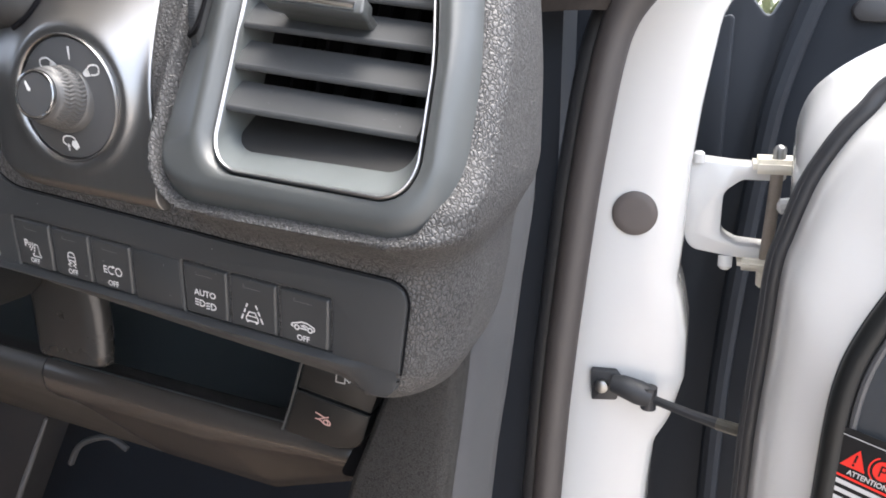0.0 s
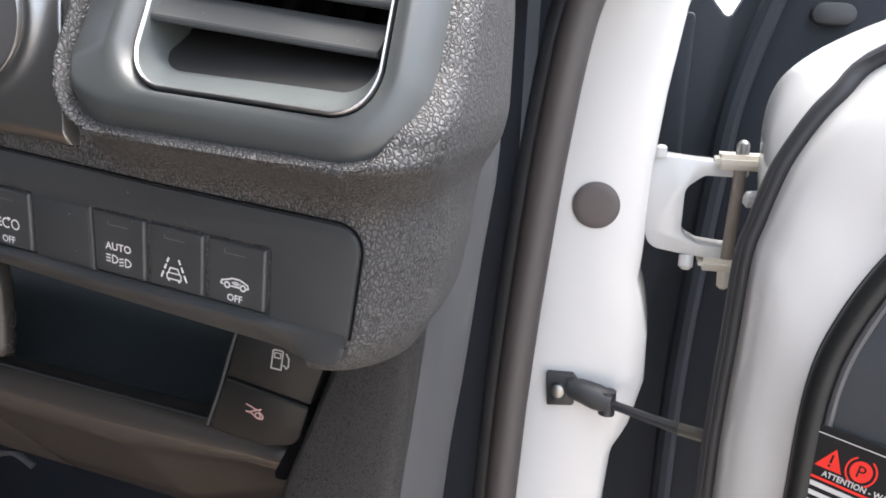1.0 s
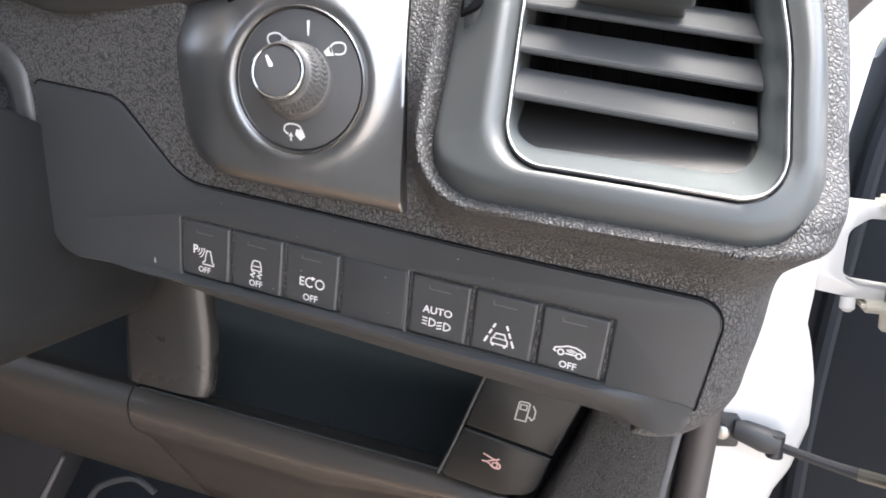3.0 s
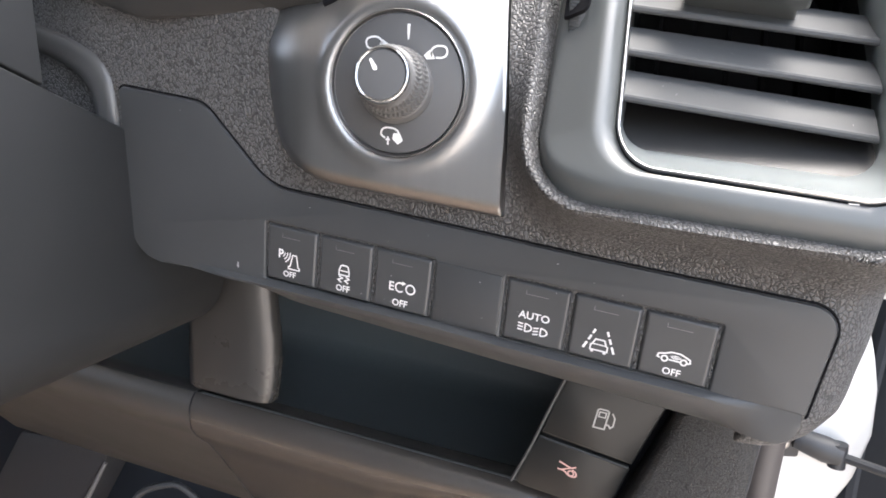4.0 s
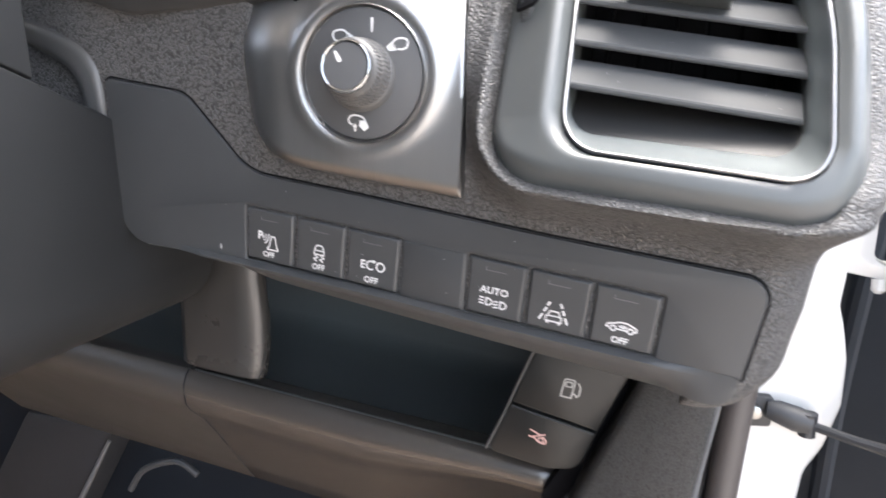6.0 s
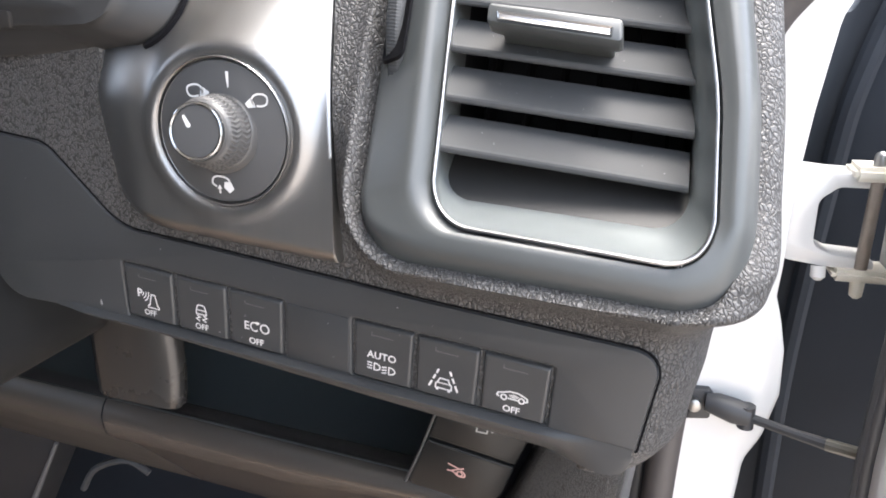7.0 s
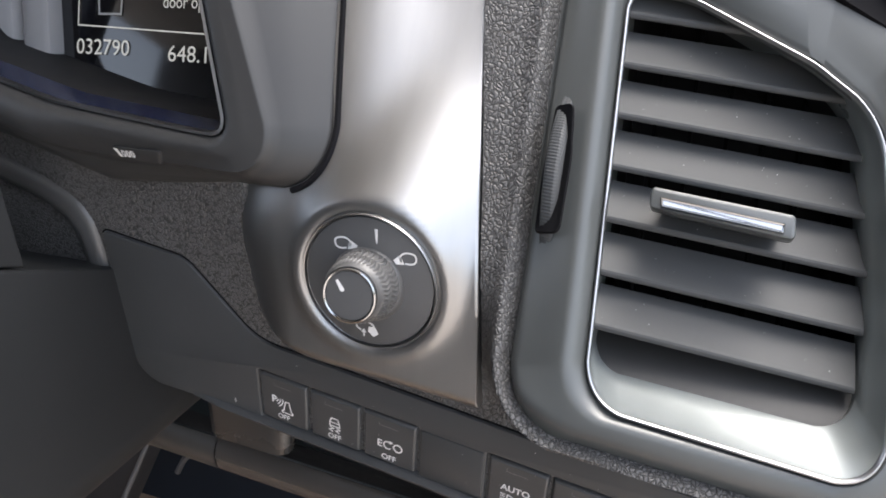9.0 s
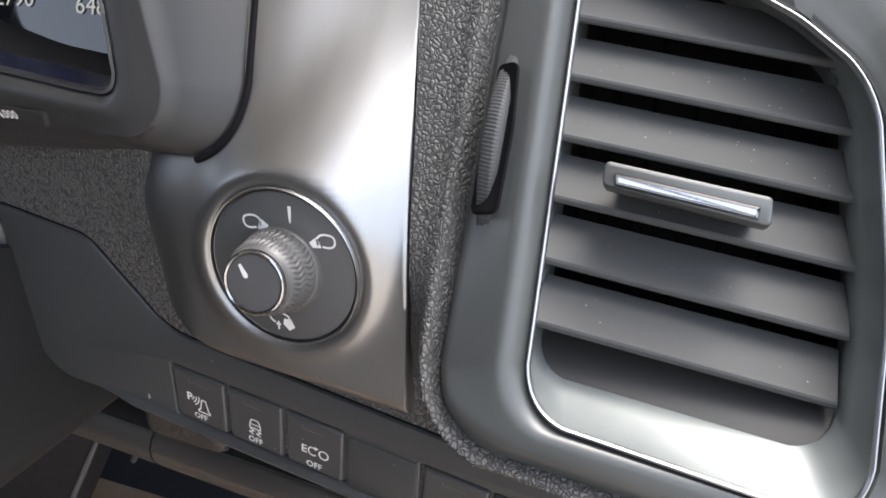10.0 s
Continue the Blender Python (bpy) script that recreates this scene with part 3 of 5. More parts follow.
    # a chip in the paint
    ch = bmesh.new()
    fill(ch, [(-0.3100, 1.0562), (-0.3095, 1.0564), (-0.3092, 1.0545), (-0.3098, 1.0536), (-0.3104, 1.0545)], lambda x, z: on_panel(x, z, 0.0001))
    part("paint_chip", ch, INK_DIM, panel, "white chip in the plastic")


build_switch_panel()


# ---- aluminium trim plate and mirror dial ----

def build_trim():
    plate = thing("trim_plate", (-0.24, 0.225, 1.09), "brushed aluminium trim plate curving up beside the cluster", "trim plate")
    cols, rows = 90, 110
    grid = []
    for i in range(rows + 1):
        line = []
        for j in range(cols + 1):
            u, v = j / cols, i / rows
            x0 = lerp(-0.2905, -0.197, u)
            z = lerp(trim_low(x0), 1.262, v**1.15)
            x = lerp(-0.2905, trim_right(z), u)
            y = plate_y(x, z)
            line.append((x, y, z))
        grid.append(line)
    for line in grid:
        x, y, z = line[-1]
        line += [(x + 0.0004, y + 0.0005, z), (x + 0.0004, y + 0.006, z)]
        x, y, z = line[0]
        line.insert(0, (x, y + 0.006, z))
    grid.insert(0, [(x, y + 0.006, z) for x, y, z in grid[0]])
    part("plate", loft(grid, closed=False), STEEL, plate, sharp=50)

    dial = thing("mirror_dial", (DIAL.x, DIAL.y, DIAL.z - 0.0245), "black rotary mirror control with white symbols and a chrome ring", "rotary control")

    def ring(r, y, n=64):
        return [(DIAL.x + r * math.cos(2 * math.pi * k / n), y, DIAL.z + r * math.sin(2 * math.pi * k / n)) for k in range(n)]

    part("ring", loft([ring(0.0247, 0.2222), ring(0.0246, 0.2207), ring(0.0243, 0.2203), ring(0.0239, 0.2207), ring(0.0237, 0.2235)]), STEEL, dial, "satin metal ring")
    part("disc", loft([ring(0.0225, 0.2211), ring(0.0231, 0.2214), ring(0.0233, 0.2222), ring(0.0233, 0.2245)], True, True), DISC, dial)
    part("disc_gap", loft([ring(0.0240, 0.2228), ring(0.0225, 0.2229)]), GAP_SHADE, dial)

    axis = (Vector((-0.2338, 0.2048, 1.1320)) - DIAL).normalized()
    e1 = axis.cross(Vector((0, 0, 1))).normalized()
    e2 = e1.cross(axis)

    def turn(prof, n, wave=None):
        return [[DIAL + axis * h + (e1 * math.cos(2 * math.pi * k / n) + e2 * math.sin(2 * math.pi * k / n)) * (r + (wave(h, k, n) if wave else 0)) for k in range(n)] for h, r in prof]

    def chevron(h, k, n):
        if not 0.0032 < h < 0.0129:
            return 0.0
        s = (h - 0.0032) / 0.0097
        skew = 1.3 * abs((s * 2) % 1.0 - 0.5)
        return 0.00055 * (0.5 + 0.5 * math.cos(2 * math.pi * (k / n * 44 + skew))) * (0.1 + 0.9 * abs(math.sin(s * 2 * math.pi)))

    prof = [(0.0, 0.0134), (0.001, 0.0131), (0.0025, 0.0125), (0.0031, 0.0122)] + [(0.0032 + 0.0097 * i / 20, 0.0120 - 0.0019 * i / 20) for i in range(21)] + [(0.0133, 0.0097), (0.0142, 0.0094), (0.0150, 0.0092)]
    part("knob", loft(turn(prof, 440, chevron), False, True), KNOB, dial, "knurled black knob", sharp=70)
    part("knob_ring", loft(turn([(0.0146, 0.0091), (0.0158, 0.0092), (0.0164, 0.0090), (0.0166, 0.0086), (0.0164, 0.0081), (0.0160, 0.0080)], 64)), BRIGHT, dial, "bright chrome ring")
    part("knob_cap", loft(turn([(0.0158, 0.0082), (0.0162, 0.0078), (0.0163, 0.0068)], 64), False, True), DISC, dial)

    def cap(a, b):
        return DIAL + axis * 0.0165 - e1 * a * 0.001 + e2 * b * 0.001

    m = bmesh.new()
    fill(m, [(-4.4, 4.6), (-3.7, 5.1), (-1.5, 2.2), (-1.6, 1.3), (-2.5, 1.2), (-3.0, 1.6)], cap)
    part("pointer", m, INK, dial)

    def to(a, b):
        return Vector((DIAL.x + a * 0.001, 0.2209, DIAL.z + b * 0.001))

    ink = bmesh.new()
    fill(ink, [(3.4, 19.6), (4.5, 19.6), (4.3, 16.4), (4.1, 14.6), (3.7, 14.6), (3.5, 16.4)], to)
    part("neutral_mark", ink, INK, dial)
    for cx, cz, f, rot in ((13.9, 10.8, 1, 0), (-7.6, 13.6, -1, -8)):
        ink = bmesh.new()
        def tom(a, b, cx=cx, cz=cz, f=f, rot=rot):
            c, s = math.cos(radians(rot)), math.sin(radians(rot))
            return to(cx + (a * c - b * s) * f, cz + a * s + b * c)
        stroke(ink, curve([(-1.5, -1.5), (-1.9, 0.3), (-0.6, 1.6), (1.4, 1.9), (3.1, 1.5), (3.7, 0.2), (3.2, -1.3), (1.6, -1.9), (-0.2, -1.8)], 24), 0.6, tom)
        fill(ink, [(-4.4, -1.2), (-2.4, 0.6), (-1.3, -0.4), (-0.5, -2.3), (-3.4, -2.5)], tom)
        part("mirror_symbol", ink, INK, dial)
    ink = bmesh.new()
    stroke(ink, curve([(-3.6, -18.1), (-5.1, -17.0), (-4.8, -15.3), (-3.2, -14.6), (-0.6, -14.8), (0.9, -15.6), (1.3, -16.6)], 24), 0.6, to)
    fill(ink, [(-0.6, -16.4), (1.8, -16.4), (2.9, -18.8), (1.0, -20.2), (-1.0, -18.3)], to)
    stroke(ink, [(-2.6, -18.6), (-2.6, -20.4)], 0.6, to)
    fill(ink, [(-3.6, -18.9), (-1.7, -18.9), (-2.6, -17.4)], to)
    part("folding_symbol", ink, INK, dial)


build_trim()


# ---- air vent ----
def build_vent():
    vent = thing("air_vent", (-0.13, 0.21, 1.095), "black side air vent with satin chrome frame and angled slats", "air vent")
    out, chr_o, chr_i = rpoly(VENT_OUT, 10), rpoly(CHROME_OUT, 10), rpoly(CHROME_IN, 10)

    def between(t):
        return [(lerp(a[0], b[0], t), lerp(a[1], b[1], t)) for a, b in zip(out, chr_o)]

    def bead_w(x):
        return lerp(0.0018, 0.0029, smooth((x + 0.155) / 0.07))

    def groove(x, z):
        return lerp(0.0009, 0.0026, max(smooth((x + 0.094) / 0.008) * smooth((z - 1.115) / 0.03), smooth((z - 1.18) / 0.02) * smooth((x + 0.16) / 0.02)))

    def edge_w(x, z):
        return lerp(-0.0045, lerp(-0.005, -0.0125, smooth((x + 0.10) / 0.03)), smooth((z - 1.094) / 0.02))

    def bezel_w(x, z, t):
        high = 0.0018 + smooth((-0.085 - x) / 0.085) * 0.007 * min(1.0, t / 0.7) * lerp(0.35, 1.0, smooth((z - 1.105) / 0.035))
        high += 0.0030 * smooth((x + 0.105) / 0.02) * smooth((z - 1.10) / 0.02)
        high -= 11.0 * max(0.0, z - 1.214) ** 2 * smooth((-0.122 - x) / 0.03)
        body = lerp(high, bead_w(x) - 0.0004, smooth((t - 0.55) / 0.45) if x > -0.12 else smooth((t - 0.78) / 0.22))
        wide = lerp(0.16, 0.72, max(smooth((x + 0.125) / 0.04) * smooth((1.21 - z) / 0.03), smooth((1.108 - z) / 0.012)))
        return lerp(edge_w(x, z), body, 1 - (1 - clamp(t / wide)) ** 2.3)

    steps = [0.0, 0.015, 0.035, 0.06, 0.09, 0.13, 0.18, 0.24, 0.31, 0.39, 0.48, 0.58, 0.68, 0.78, 0.87, 0.94, 1.0]
    loops = [[on_vent(x, z, edge_w(x, z) - 0.008) for x, z in out]]
    loops += [[on_vent(x, z, bezel_w(x, z, t)) for x, z in between(t)] for t in steps]
    loops[-1] = [on_vent(x, z, bead_w(x) - 0.0006) for x, z in inset(chr_o, -0.0008)]
    loops.append([on_vent(x, z, bead_w(x) - groove(x, z)) for x, z in inset(chr_o, -0.0003)])
    loops.append([on_vent(x, z, bead_w(x) - 0.006) for x, z in chr_o])
    part("bezel", loft(loops), BEZEL, vent, sharp=60)

    def across(t, w):
        return [on_vent(lerp(a[0], b[0], t), lerp(a[1], b[1], t), lerp(bead_w(a[0]), -0.0092, t) + w) for a, b in zip(chr_o, chr_i)]

    bead = [on_vent(x, z, bead_w(x) - groove(x, z)) for x, z in chr_o]
    bead1 = [on_vent(x, z, bead_w(x) + 0.0002) for x, z in inset(chr_o, 0.0001)]
    bead2 = [on_vent(x, z, bead_w(x) + 0.0008) for x, z in inset(chr_o, 0.0004)]
    bead25 = [on_vent(x, z, bead_w(x) + 0.0007) for x, z in inset(chr_o, 0.0008)]
    bead3 = [on_vent(x, z, bead_w(x) - 0.0004) for x, z in inset(chr_o, 0.0013)]
    part("chrome_bead", loft([bead, bead1, bead2, bead25, bead3]), CHROME, vent, "bright chrome bead", sharp=85)
    part("satin_frame", loft([bead3, across(0.4, -0.0002), across(0.7, 0.0002), across(1.0, 0.0), across(1.0, -0.010)]), SATIN, vent, "satin silver inner frame", sharp=28)

    inner = inset(chr_i, -0.0004)
    deep = [[on_vent(x, z, w) for x, z in inner] for w in (-0.0094, -0.055)]
    part("duct", loft(deep, False, True), BLACK, vent)

    # slats: level blades with rounded fronts, cut to the width of the frame
    for k in range(7):
        zl = 1.1988 + 0.01400 * (1 - k)
        xa = table(zl, [1.1288, 1.1708, 1.2128], [-0.1605, -0.1638, -0.1640])
        xb = -0.113 if k == 0 else bend(zl - 0.0094, [1.1175, 1.131, 1.145, 1.160, 1.176, 1.191], [-0.0886, -0.0879, -0.0883, -0.0894, -0.0924, -0.0972])
        loops = []
        for x in (xa, lerp(xa, xb, 0.33), lerp(xa, xb, 0.66), xb):
            z = zl - 0.13 * (x + 0.1625)
            y = slat_y(x, z)
            sec = [(0.0012, -0.0019), (0.0003, -0.0017), (0.0, -0.0012), (0.0, -0.0003), (0.0003, 0.0003), (0.0009, 0.0006), (0.0015, 0.0008), (0.0062, 0.0042), (0.0122, 0.0078), (0.0126, 0.0070), (0.0064, 0.0030), (0.0022, -0.0009)]
            loops.append([(x, y + dy, z + dz) for dy, dz in sec])
        part("slat", loft(loops, True, True), SLAT, vent, sharp=18)
    # the floor of the opening, from the frame's inner edge back
    low = []
    for x in (-0.166, -0.145, -0.125, -0.105, -0.083):
        zi = 1.1172 - 0.072 * (x + 0.16)
        yi, zi = vent_y(zi) + 0.8686 * 0.0096, zi - 0.4955 * 0.0096 - 0.0006
        low.append([(x, yi - 0.001, zi - 0.004), (x, yi - 0.001, zi + 0.0002), (x, yi + 0.006, zi + 0.006), (x, yi + 0.025, zi + 0.016), (x, yi + 0.025, zi - 0.004)])
    part("sill", loft(low, True, True), POD, vent)
    # upright vanes deep in the duct, with the duct's shade in their colour
    for k in range(6):
        x = -0.153 + k * 0.0115
        loops = []
        for z in (1.113, 1.21):
            y = slat_y(x, z) + 0.028
            loops.append([(x, y, z), (x + 0.0012, y + 0.0004, z), (x + 0.0012, y + 0.012, z), (x, y + 0.012, z)])
        part("vane", loft(loops, True, True), GAP_SHADE, vent)

    def on_slat(x, z, w):
        return Vector((x, slat_y(x, z), z)) + LEAN_N * w

    tab_loop = rpoly([(-0.1482, 1.1632, 0.0012), (-0.1098, 1.1582, 0.0012), (-0.1092, 1.1520, 0.0012), (-0.1480, 1.1578, 0.0012)], 5)
    back_loop = rpoly([(-0.1450, 1.1625, 0.001), (-0.1120, 1.1581, 0.001), (-0.1120, 1.1540, 0.001), (-0.1450, 1.1585, 0.001)], 5)
    lips = [(inset(tab_loop, 0.0009), 0.0123), (inset(tab_loop, 0.0003), 0.0120), (tab_loop, 0.0111), (tab_loop, 0.0060), (back_loop, 0.002), (back_loop, -0.006)]
    tab = part("adjuster_tab", loft([[on_slat(x, z, w) for x, z in lp] for lp, w in lips], True, True), BEZEL, vent)
    strip = rpoly([(-0.1456, 1.1606, 0.0004), (-0.1121, 1.1560, 0.0004), (-0.1123, 1.1531, 0.0004), (-0.1450, 1.1577, 0.0004)], 3)
    part("chrome_strip", loft([[on_slat(x, z, w) for x, z in lp] for lp, w in ((inset(strip, 0.0009), 0.0127), (inset(strip, 0.0004), 0.0133), (strip, 0.0122), (strip, 0.0115))], True, True), BRIGHT, tab, "bright chrome strip")

    # thumbwheel in its slot
    slot = rpoly([(-0.1808, 1.1500, 0.0012), (-0.1730, 1.1500, 0.0018), (-0.1726, 1.1690, 0.03), (-0.1744, 1.1842, 0.0018), (-0.1800, 1.1842, 0.0012), (-0.1812, 1.1670, 0.03)], 5)

    def on_bezel(x, z, w):
        return on_vent(x, z, 0.0022 + 0.0112 * clamp((x + 0.1822) / 0.0175) + w)

    # flat piece on the bezel, coloured black for the slot's inner shade
    part("wheel_slot", loft([[on_bezel(x, z, w) for x, z in lp] for lp, w in ((inset(slot, -0.0005), -0.0004), (inset(slot, -0.0002), 0.0009), (slot, 0.0010), (inset(slot, 0.0004), 0.0008))], False, True), GAP_SHADE, vent)
    c = on_bezel(-0.1772, 1.1672, -0.0272)
    R, n = 0.0328, 800
    loops = []
    for dx, dr in ((-0.0026, -0.0022), (-0.0023, -0.0006), (-0.0015, 0.0), (-0.0004, 0.0002), (0.0007, 0.0002), (0.0011, -0.0001), (0.0026, -0.0016), (0.0028, -0.0040)):
        loop = []
        for k in range(n):
            a = 2 * math.pi * k / n
            ridge = 0.0005 * (0.5 + 0.5 * math.cos(a * 200 + dx * 900)) if -0.002 < dx < 0.0008 else 0
            r = R + dr - ridge
            loop.append(c + Vector((dx, 0, 0)) + LEAN_N * (r * math.cos(a)) + Vector((0, LEAN_N.z, -LEAN_N.y)) * (r * math.sin(a)))
        loops.append(loop)
    part("thumbwheel", loft(loops, True, True), SLAT, vent, "ridged grey thumbwheel", sharp=80)

    # dust specks on the slats
    rnd = random.Random(5)
    specks = bmesh.new()
    for _ in range(70):
        k = rnd.randrange(1, 7)
        x = rnd.uniform(-0.158, -0.095)
        d = rnd.uniform(0.001, 0.009)
        z = 1.1988 + 0.014 * (1 - k) - 0.13 * (x + 0.1625)
        r = rnd.choice((0.00006, 0.00008, 0.0001, 0.00014))
        p = Vector((x, slat_y(x, z) + d, z + 0.0011 + (d - 0.0006) * 0.6))
        specks.faces.new([specks.verts.new(p + Vector((r * math.cos(a), r * math.sin(a), 0.6 * r * math.sin(a)))) for a in (0, 1.3, 2.4, 3.7, 5.1)])
    for x, z, r in ((-0.0957, 1.1222, 0.0006), (-0.1012, 1.1648, 0.0004)):
        y = slat_y(x, z)
        p = Vector((x, y + 0.0035, z + 0.0003))
        specks.faces.new([specks.verts.new(p + Vector((r * math.cos(a), -0.3 * r, r * math.sin(a)))) for a in (0, 1.0, 2.1, 3.1, 4.2, 5.3)])
    tagged(part("dust", specks, INK_DIM, vent), "specks of pale dust", kind="stuff")

    dem = thing("demister_outlet", (-0.115, 0.27, 1.21), "narrow dark window demister outlet with pale-edged fins", "air vent")
    mouth = rpoly([(-0.150, 1.2400, 0.004), (-0.1285, 1.2275, 0.02), (-0.1073, 1.2172, 0.02), (-0.0883, 1.2060, 0.0008), (-0.0904, 1.2120, 0.01), (-0.0963, 1.2207, 0.02), (-0.1040, 1.2282, 0.02), (-0.118, 1.2440, 0.004)], 4)
    # no real opening: a flush patch, its depth shade only in the colour
    part("mouth", loft([[on_vent(x, z, w) for x, z in lp] for lp, w in ((inset(mouth, -0.0008), 0.0015), (inset(mouth, -0.0002), 0.0042), (mouth, 0.0046), (inset(mouth, 0.0005), 0.0043))], False, True), GAP_SHADE, dem)
    rim = [on_vent(x, z, 0.0046) for x, z in curve([(-0.118, 1.2440), (-0.1040, 1.2282), (-0.0963, 1.2207), (-0.0904, 1.2120), (-0.0884, 1.2064)], 24)]
    part("rim", tube(rim, [0.0012] * 16 + [0.0011, 0.0010, 0.0009, 0.0008, 0.0007, 0.0006, 0.0005, 0.0004, 0.0003], 8), BEZEL, dem)
    fin = rpoly([(-0.1290, 1.2345, 0.001), (-0.1235, 1.2345, 0.001), (-0.1118, 1.2190, 0.0012), (-0.1150, 1.2201, 0.001)], 4)
    part("fin", slab(fin, on_vent, 0.0050, 0.0040, 0.0003), BEZEL, dem, "pale-edged fin")


build_vent()


# ---- instrument cluster ----
def build_cluster():
    pod = thing("instrument_cluster", (-0.34, 0.24, 1.15), "dark instrument pod with a lit trip display", "instrument cluster")

    def pod_y(z, d=0.0):
        return 0.2205 + 0.30 * (z - 1.175) + d

    hole = rpoly([(-0.45, 1.201, 0.02), (-0.362, 1.1805, 0.1), (-0.300, 1.1743, 0.1), (-0.2845, 1.1735, 0.008), (-0.319, 1.285, 0.01), (-0.45, 1.285, 0.01)], 12)
    face = rpoly([(-0.47, 1.194, 0.02), (-0.356, 1.1630, 0.1), (-0.300, 1.1622, 0.1), (-0.2640, 1.1640, 0.012), (-0.316, 1.292, 0.01), (-0.47, 1.292, 0.01)], 12)
    base = rpoly([(-0.48, 1.188, 0.02), (-0.346, 1.1510, 0.02), (-0.290, 1.1545, 0.03), (-0.2490, 1.1580, 0.018), (-0.2740, 1.295, 0.01), (-0.48, 1.295, 0.01)], 12)

    def base_y(x, z):
        return lerp(0.2316, plate_y(clamp(x, -0.29, -0.21), z) + 0.0004, smooth((x + 0.293) / 0.006))

    def turned(x):
        return 0.0025 * smooth((x + 0.335) / 0.07)

    def tucked(x, z):
        return 0.007 * smooth((1.1735 - z) / 0.012) * smooth((-0.278 - x) / 0.035)

    loops = [[(x, pod_y(z, 0.0040), z) for x, z in hole], [(x, pod_y(z, 0.0012), z) for x, z in inset(hole, -0.0012)], [(x, pod_y(z), z) for x, z in inset(hole, -0.0035)]]
    for t in (0.55, 0.75, 0.9, 0.97, 1.0):
        loops.append([(lerp(a[0], b[0], t), pod_y(lerp(a[1], b[1], t), (0.0015 if t == 1.0 else 0.0) + turned(b[0]) * t + tucked(lerp(a[0], b[0], t), lerp(a[1], b[1], t))), lerp(a[1], b[1], t)) for a, b in zip(hole, face)])
    for t in (0.12, 0.5, 0.85, 1.0):
        loops.append([(lerp(a[0], b[0], t**0.7), lerp(pod_y(a[1], 0.0015 + turned(a[0]) + tucked(*a)), base_y(*b), t), lerp(a[1], b[1], t**0.7)) for a, b in zip(face, base)])
    loops.append([(x, base_y(x, z) + 0.01, z) for x, z in base])
    part("housing", loft(loops), POD, pod, sharp=75)
    # black bead along the joint, drawn for its soft shadow line
    part("seam_shade", tube([(x, base_y(x, z) - 0.0006, z) for x, z in inset(base, -0.0010)[40:72]], 0.0012, 6), GAP_SHADE, pod)
    ring = inset(hole, 0.0004)
    part("display_rim", loft([[(x, pod_y(z, 0.0025), z) for x, z in ring], [(x, pod_y(z, 0.0022), z) for x, z in inset(ring, 0.0010)], [(x, pod_y(z, 0.0040), z) for x, z in inset(ring, 0.0014)]]), CHROME, pod, "thin bright rim")
    # the display's reflection on this wall is put in as blue colour
    part("reflection_band", loft([[(x, pod_y(z, 0.0040), z) for x, z in inset(ring, 0.0012)], [(x, pod_y(z, 0.016), z) for x, z in inset(hole, 0.002)]]), BLUE_REFLECTION, pod, "inner band coloured blue for the display's reflection")
    part("inner_wall", loft([[(x, pod_y(z, 0.016), z) for x, z in inset(hole, 0.002)], [(x, pod_y(z, 0.018), z) for x, z in inset(hole, 0.0012)], [(x, pod_y(z, 0.062), z) for x, z in inset(hole, -0.004)]]), BLACK, pod)
    wide = inset(hole, -0.004)
    part("display", loft([[(x, pod_y(z, 0.058), z) for x, z in wide], [(x, pod_y(z, 0.061), z) for x, z in wide]], True, True), SCREEN, pod, "dark glossy display")
    for xa, xb in ((-0.4300, -0.4135), (-0.462, -0.4350)):
        wall = rpoly([(xa, 1.1845, 0.004), (xb, 1.1860, 0.004), (xb - 0.012, 1.285, 0.002), (xa - 0.012, 1.285, 0.002)], 4)
        part("gauge_surround", slab(wall, lambda x, z, w: Vector((x, pod_y(z, 0.050) - w, z)), 0.0, -0.008, 0.003), GAUGE, pod, "grey gauge surround")

    def to(a, b):
        z = 1.1985 + b * 0.001
        return Vector((-0.335 + a * 0.001, pod_y(z, 0.0574), z))

    ink = bmesh.new()
    letters(ink, "032790", -56.5, -5.6, 6.4, to, 1.08)
    letters(ink, "648.1", -10.2, -7.0, 6.4, to, 1.08)
    stroke(ink, [(-70.7, 34), (-70.7, 3.2), (-2.7, 1.1)], 0.6, to)
    letters(ink, "Front right", -12, 22.5, 5.0, to, 0.88)
    letters(ink, "door open", -11, 13.5, 5.0, to, 0.88)
    part("readout", ink, GLOW, pod, "pale lit odometer and trip figures")
    car = bmesh.new()
    stroke(car, [(-59, 8), (-60, 20), (-58, 33), (-48, 33), (-46.5, 20), (-47, 8)], 0.9, to, True)
    fill(car, [(-57.5, 22), (-57, 29), (-49.5, 29), (-49, 22)], to)
    part("car_pictogram", car, INK_DIM, pod)
    warn = bmesh.new()
    fill(warn, [(-45.6, 22), (-44.8, 27), (-41.5, 28), (-41, 23)], to)
    part("door_warning", warn, RED, pod, "red open-door mark")

    # trip reset key under the display
    def low(x, z, w):
        return Vector((x, (pod_y(z, tucked(x, z)) if z > 1.163 else lerp(pod_y(1.163, tucked(x, 1.163)), 0.2328, (1.163 - z) / 0.0115)) - w - 0.0004, z))

    key = part("reset_key", slab(rpoly([(-0.3342, 1.1680, 0.001), (-0.3122, 1.1680, 0.001), (-0.3148, 1.1620, 0.0015), (-0.3298, 1.1614, 0.0015)], 4), low, 0.0010, -0.004, 0.0006), POD, pod)
    ink = bmesh.new()
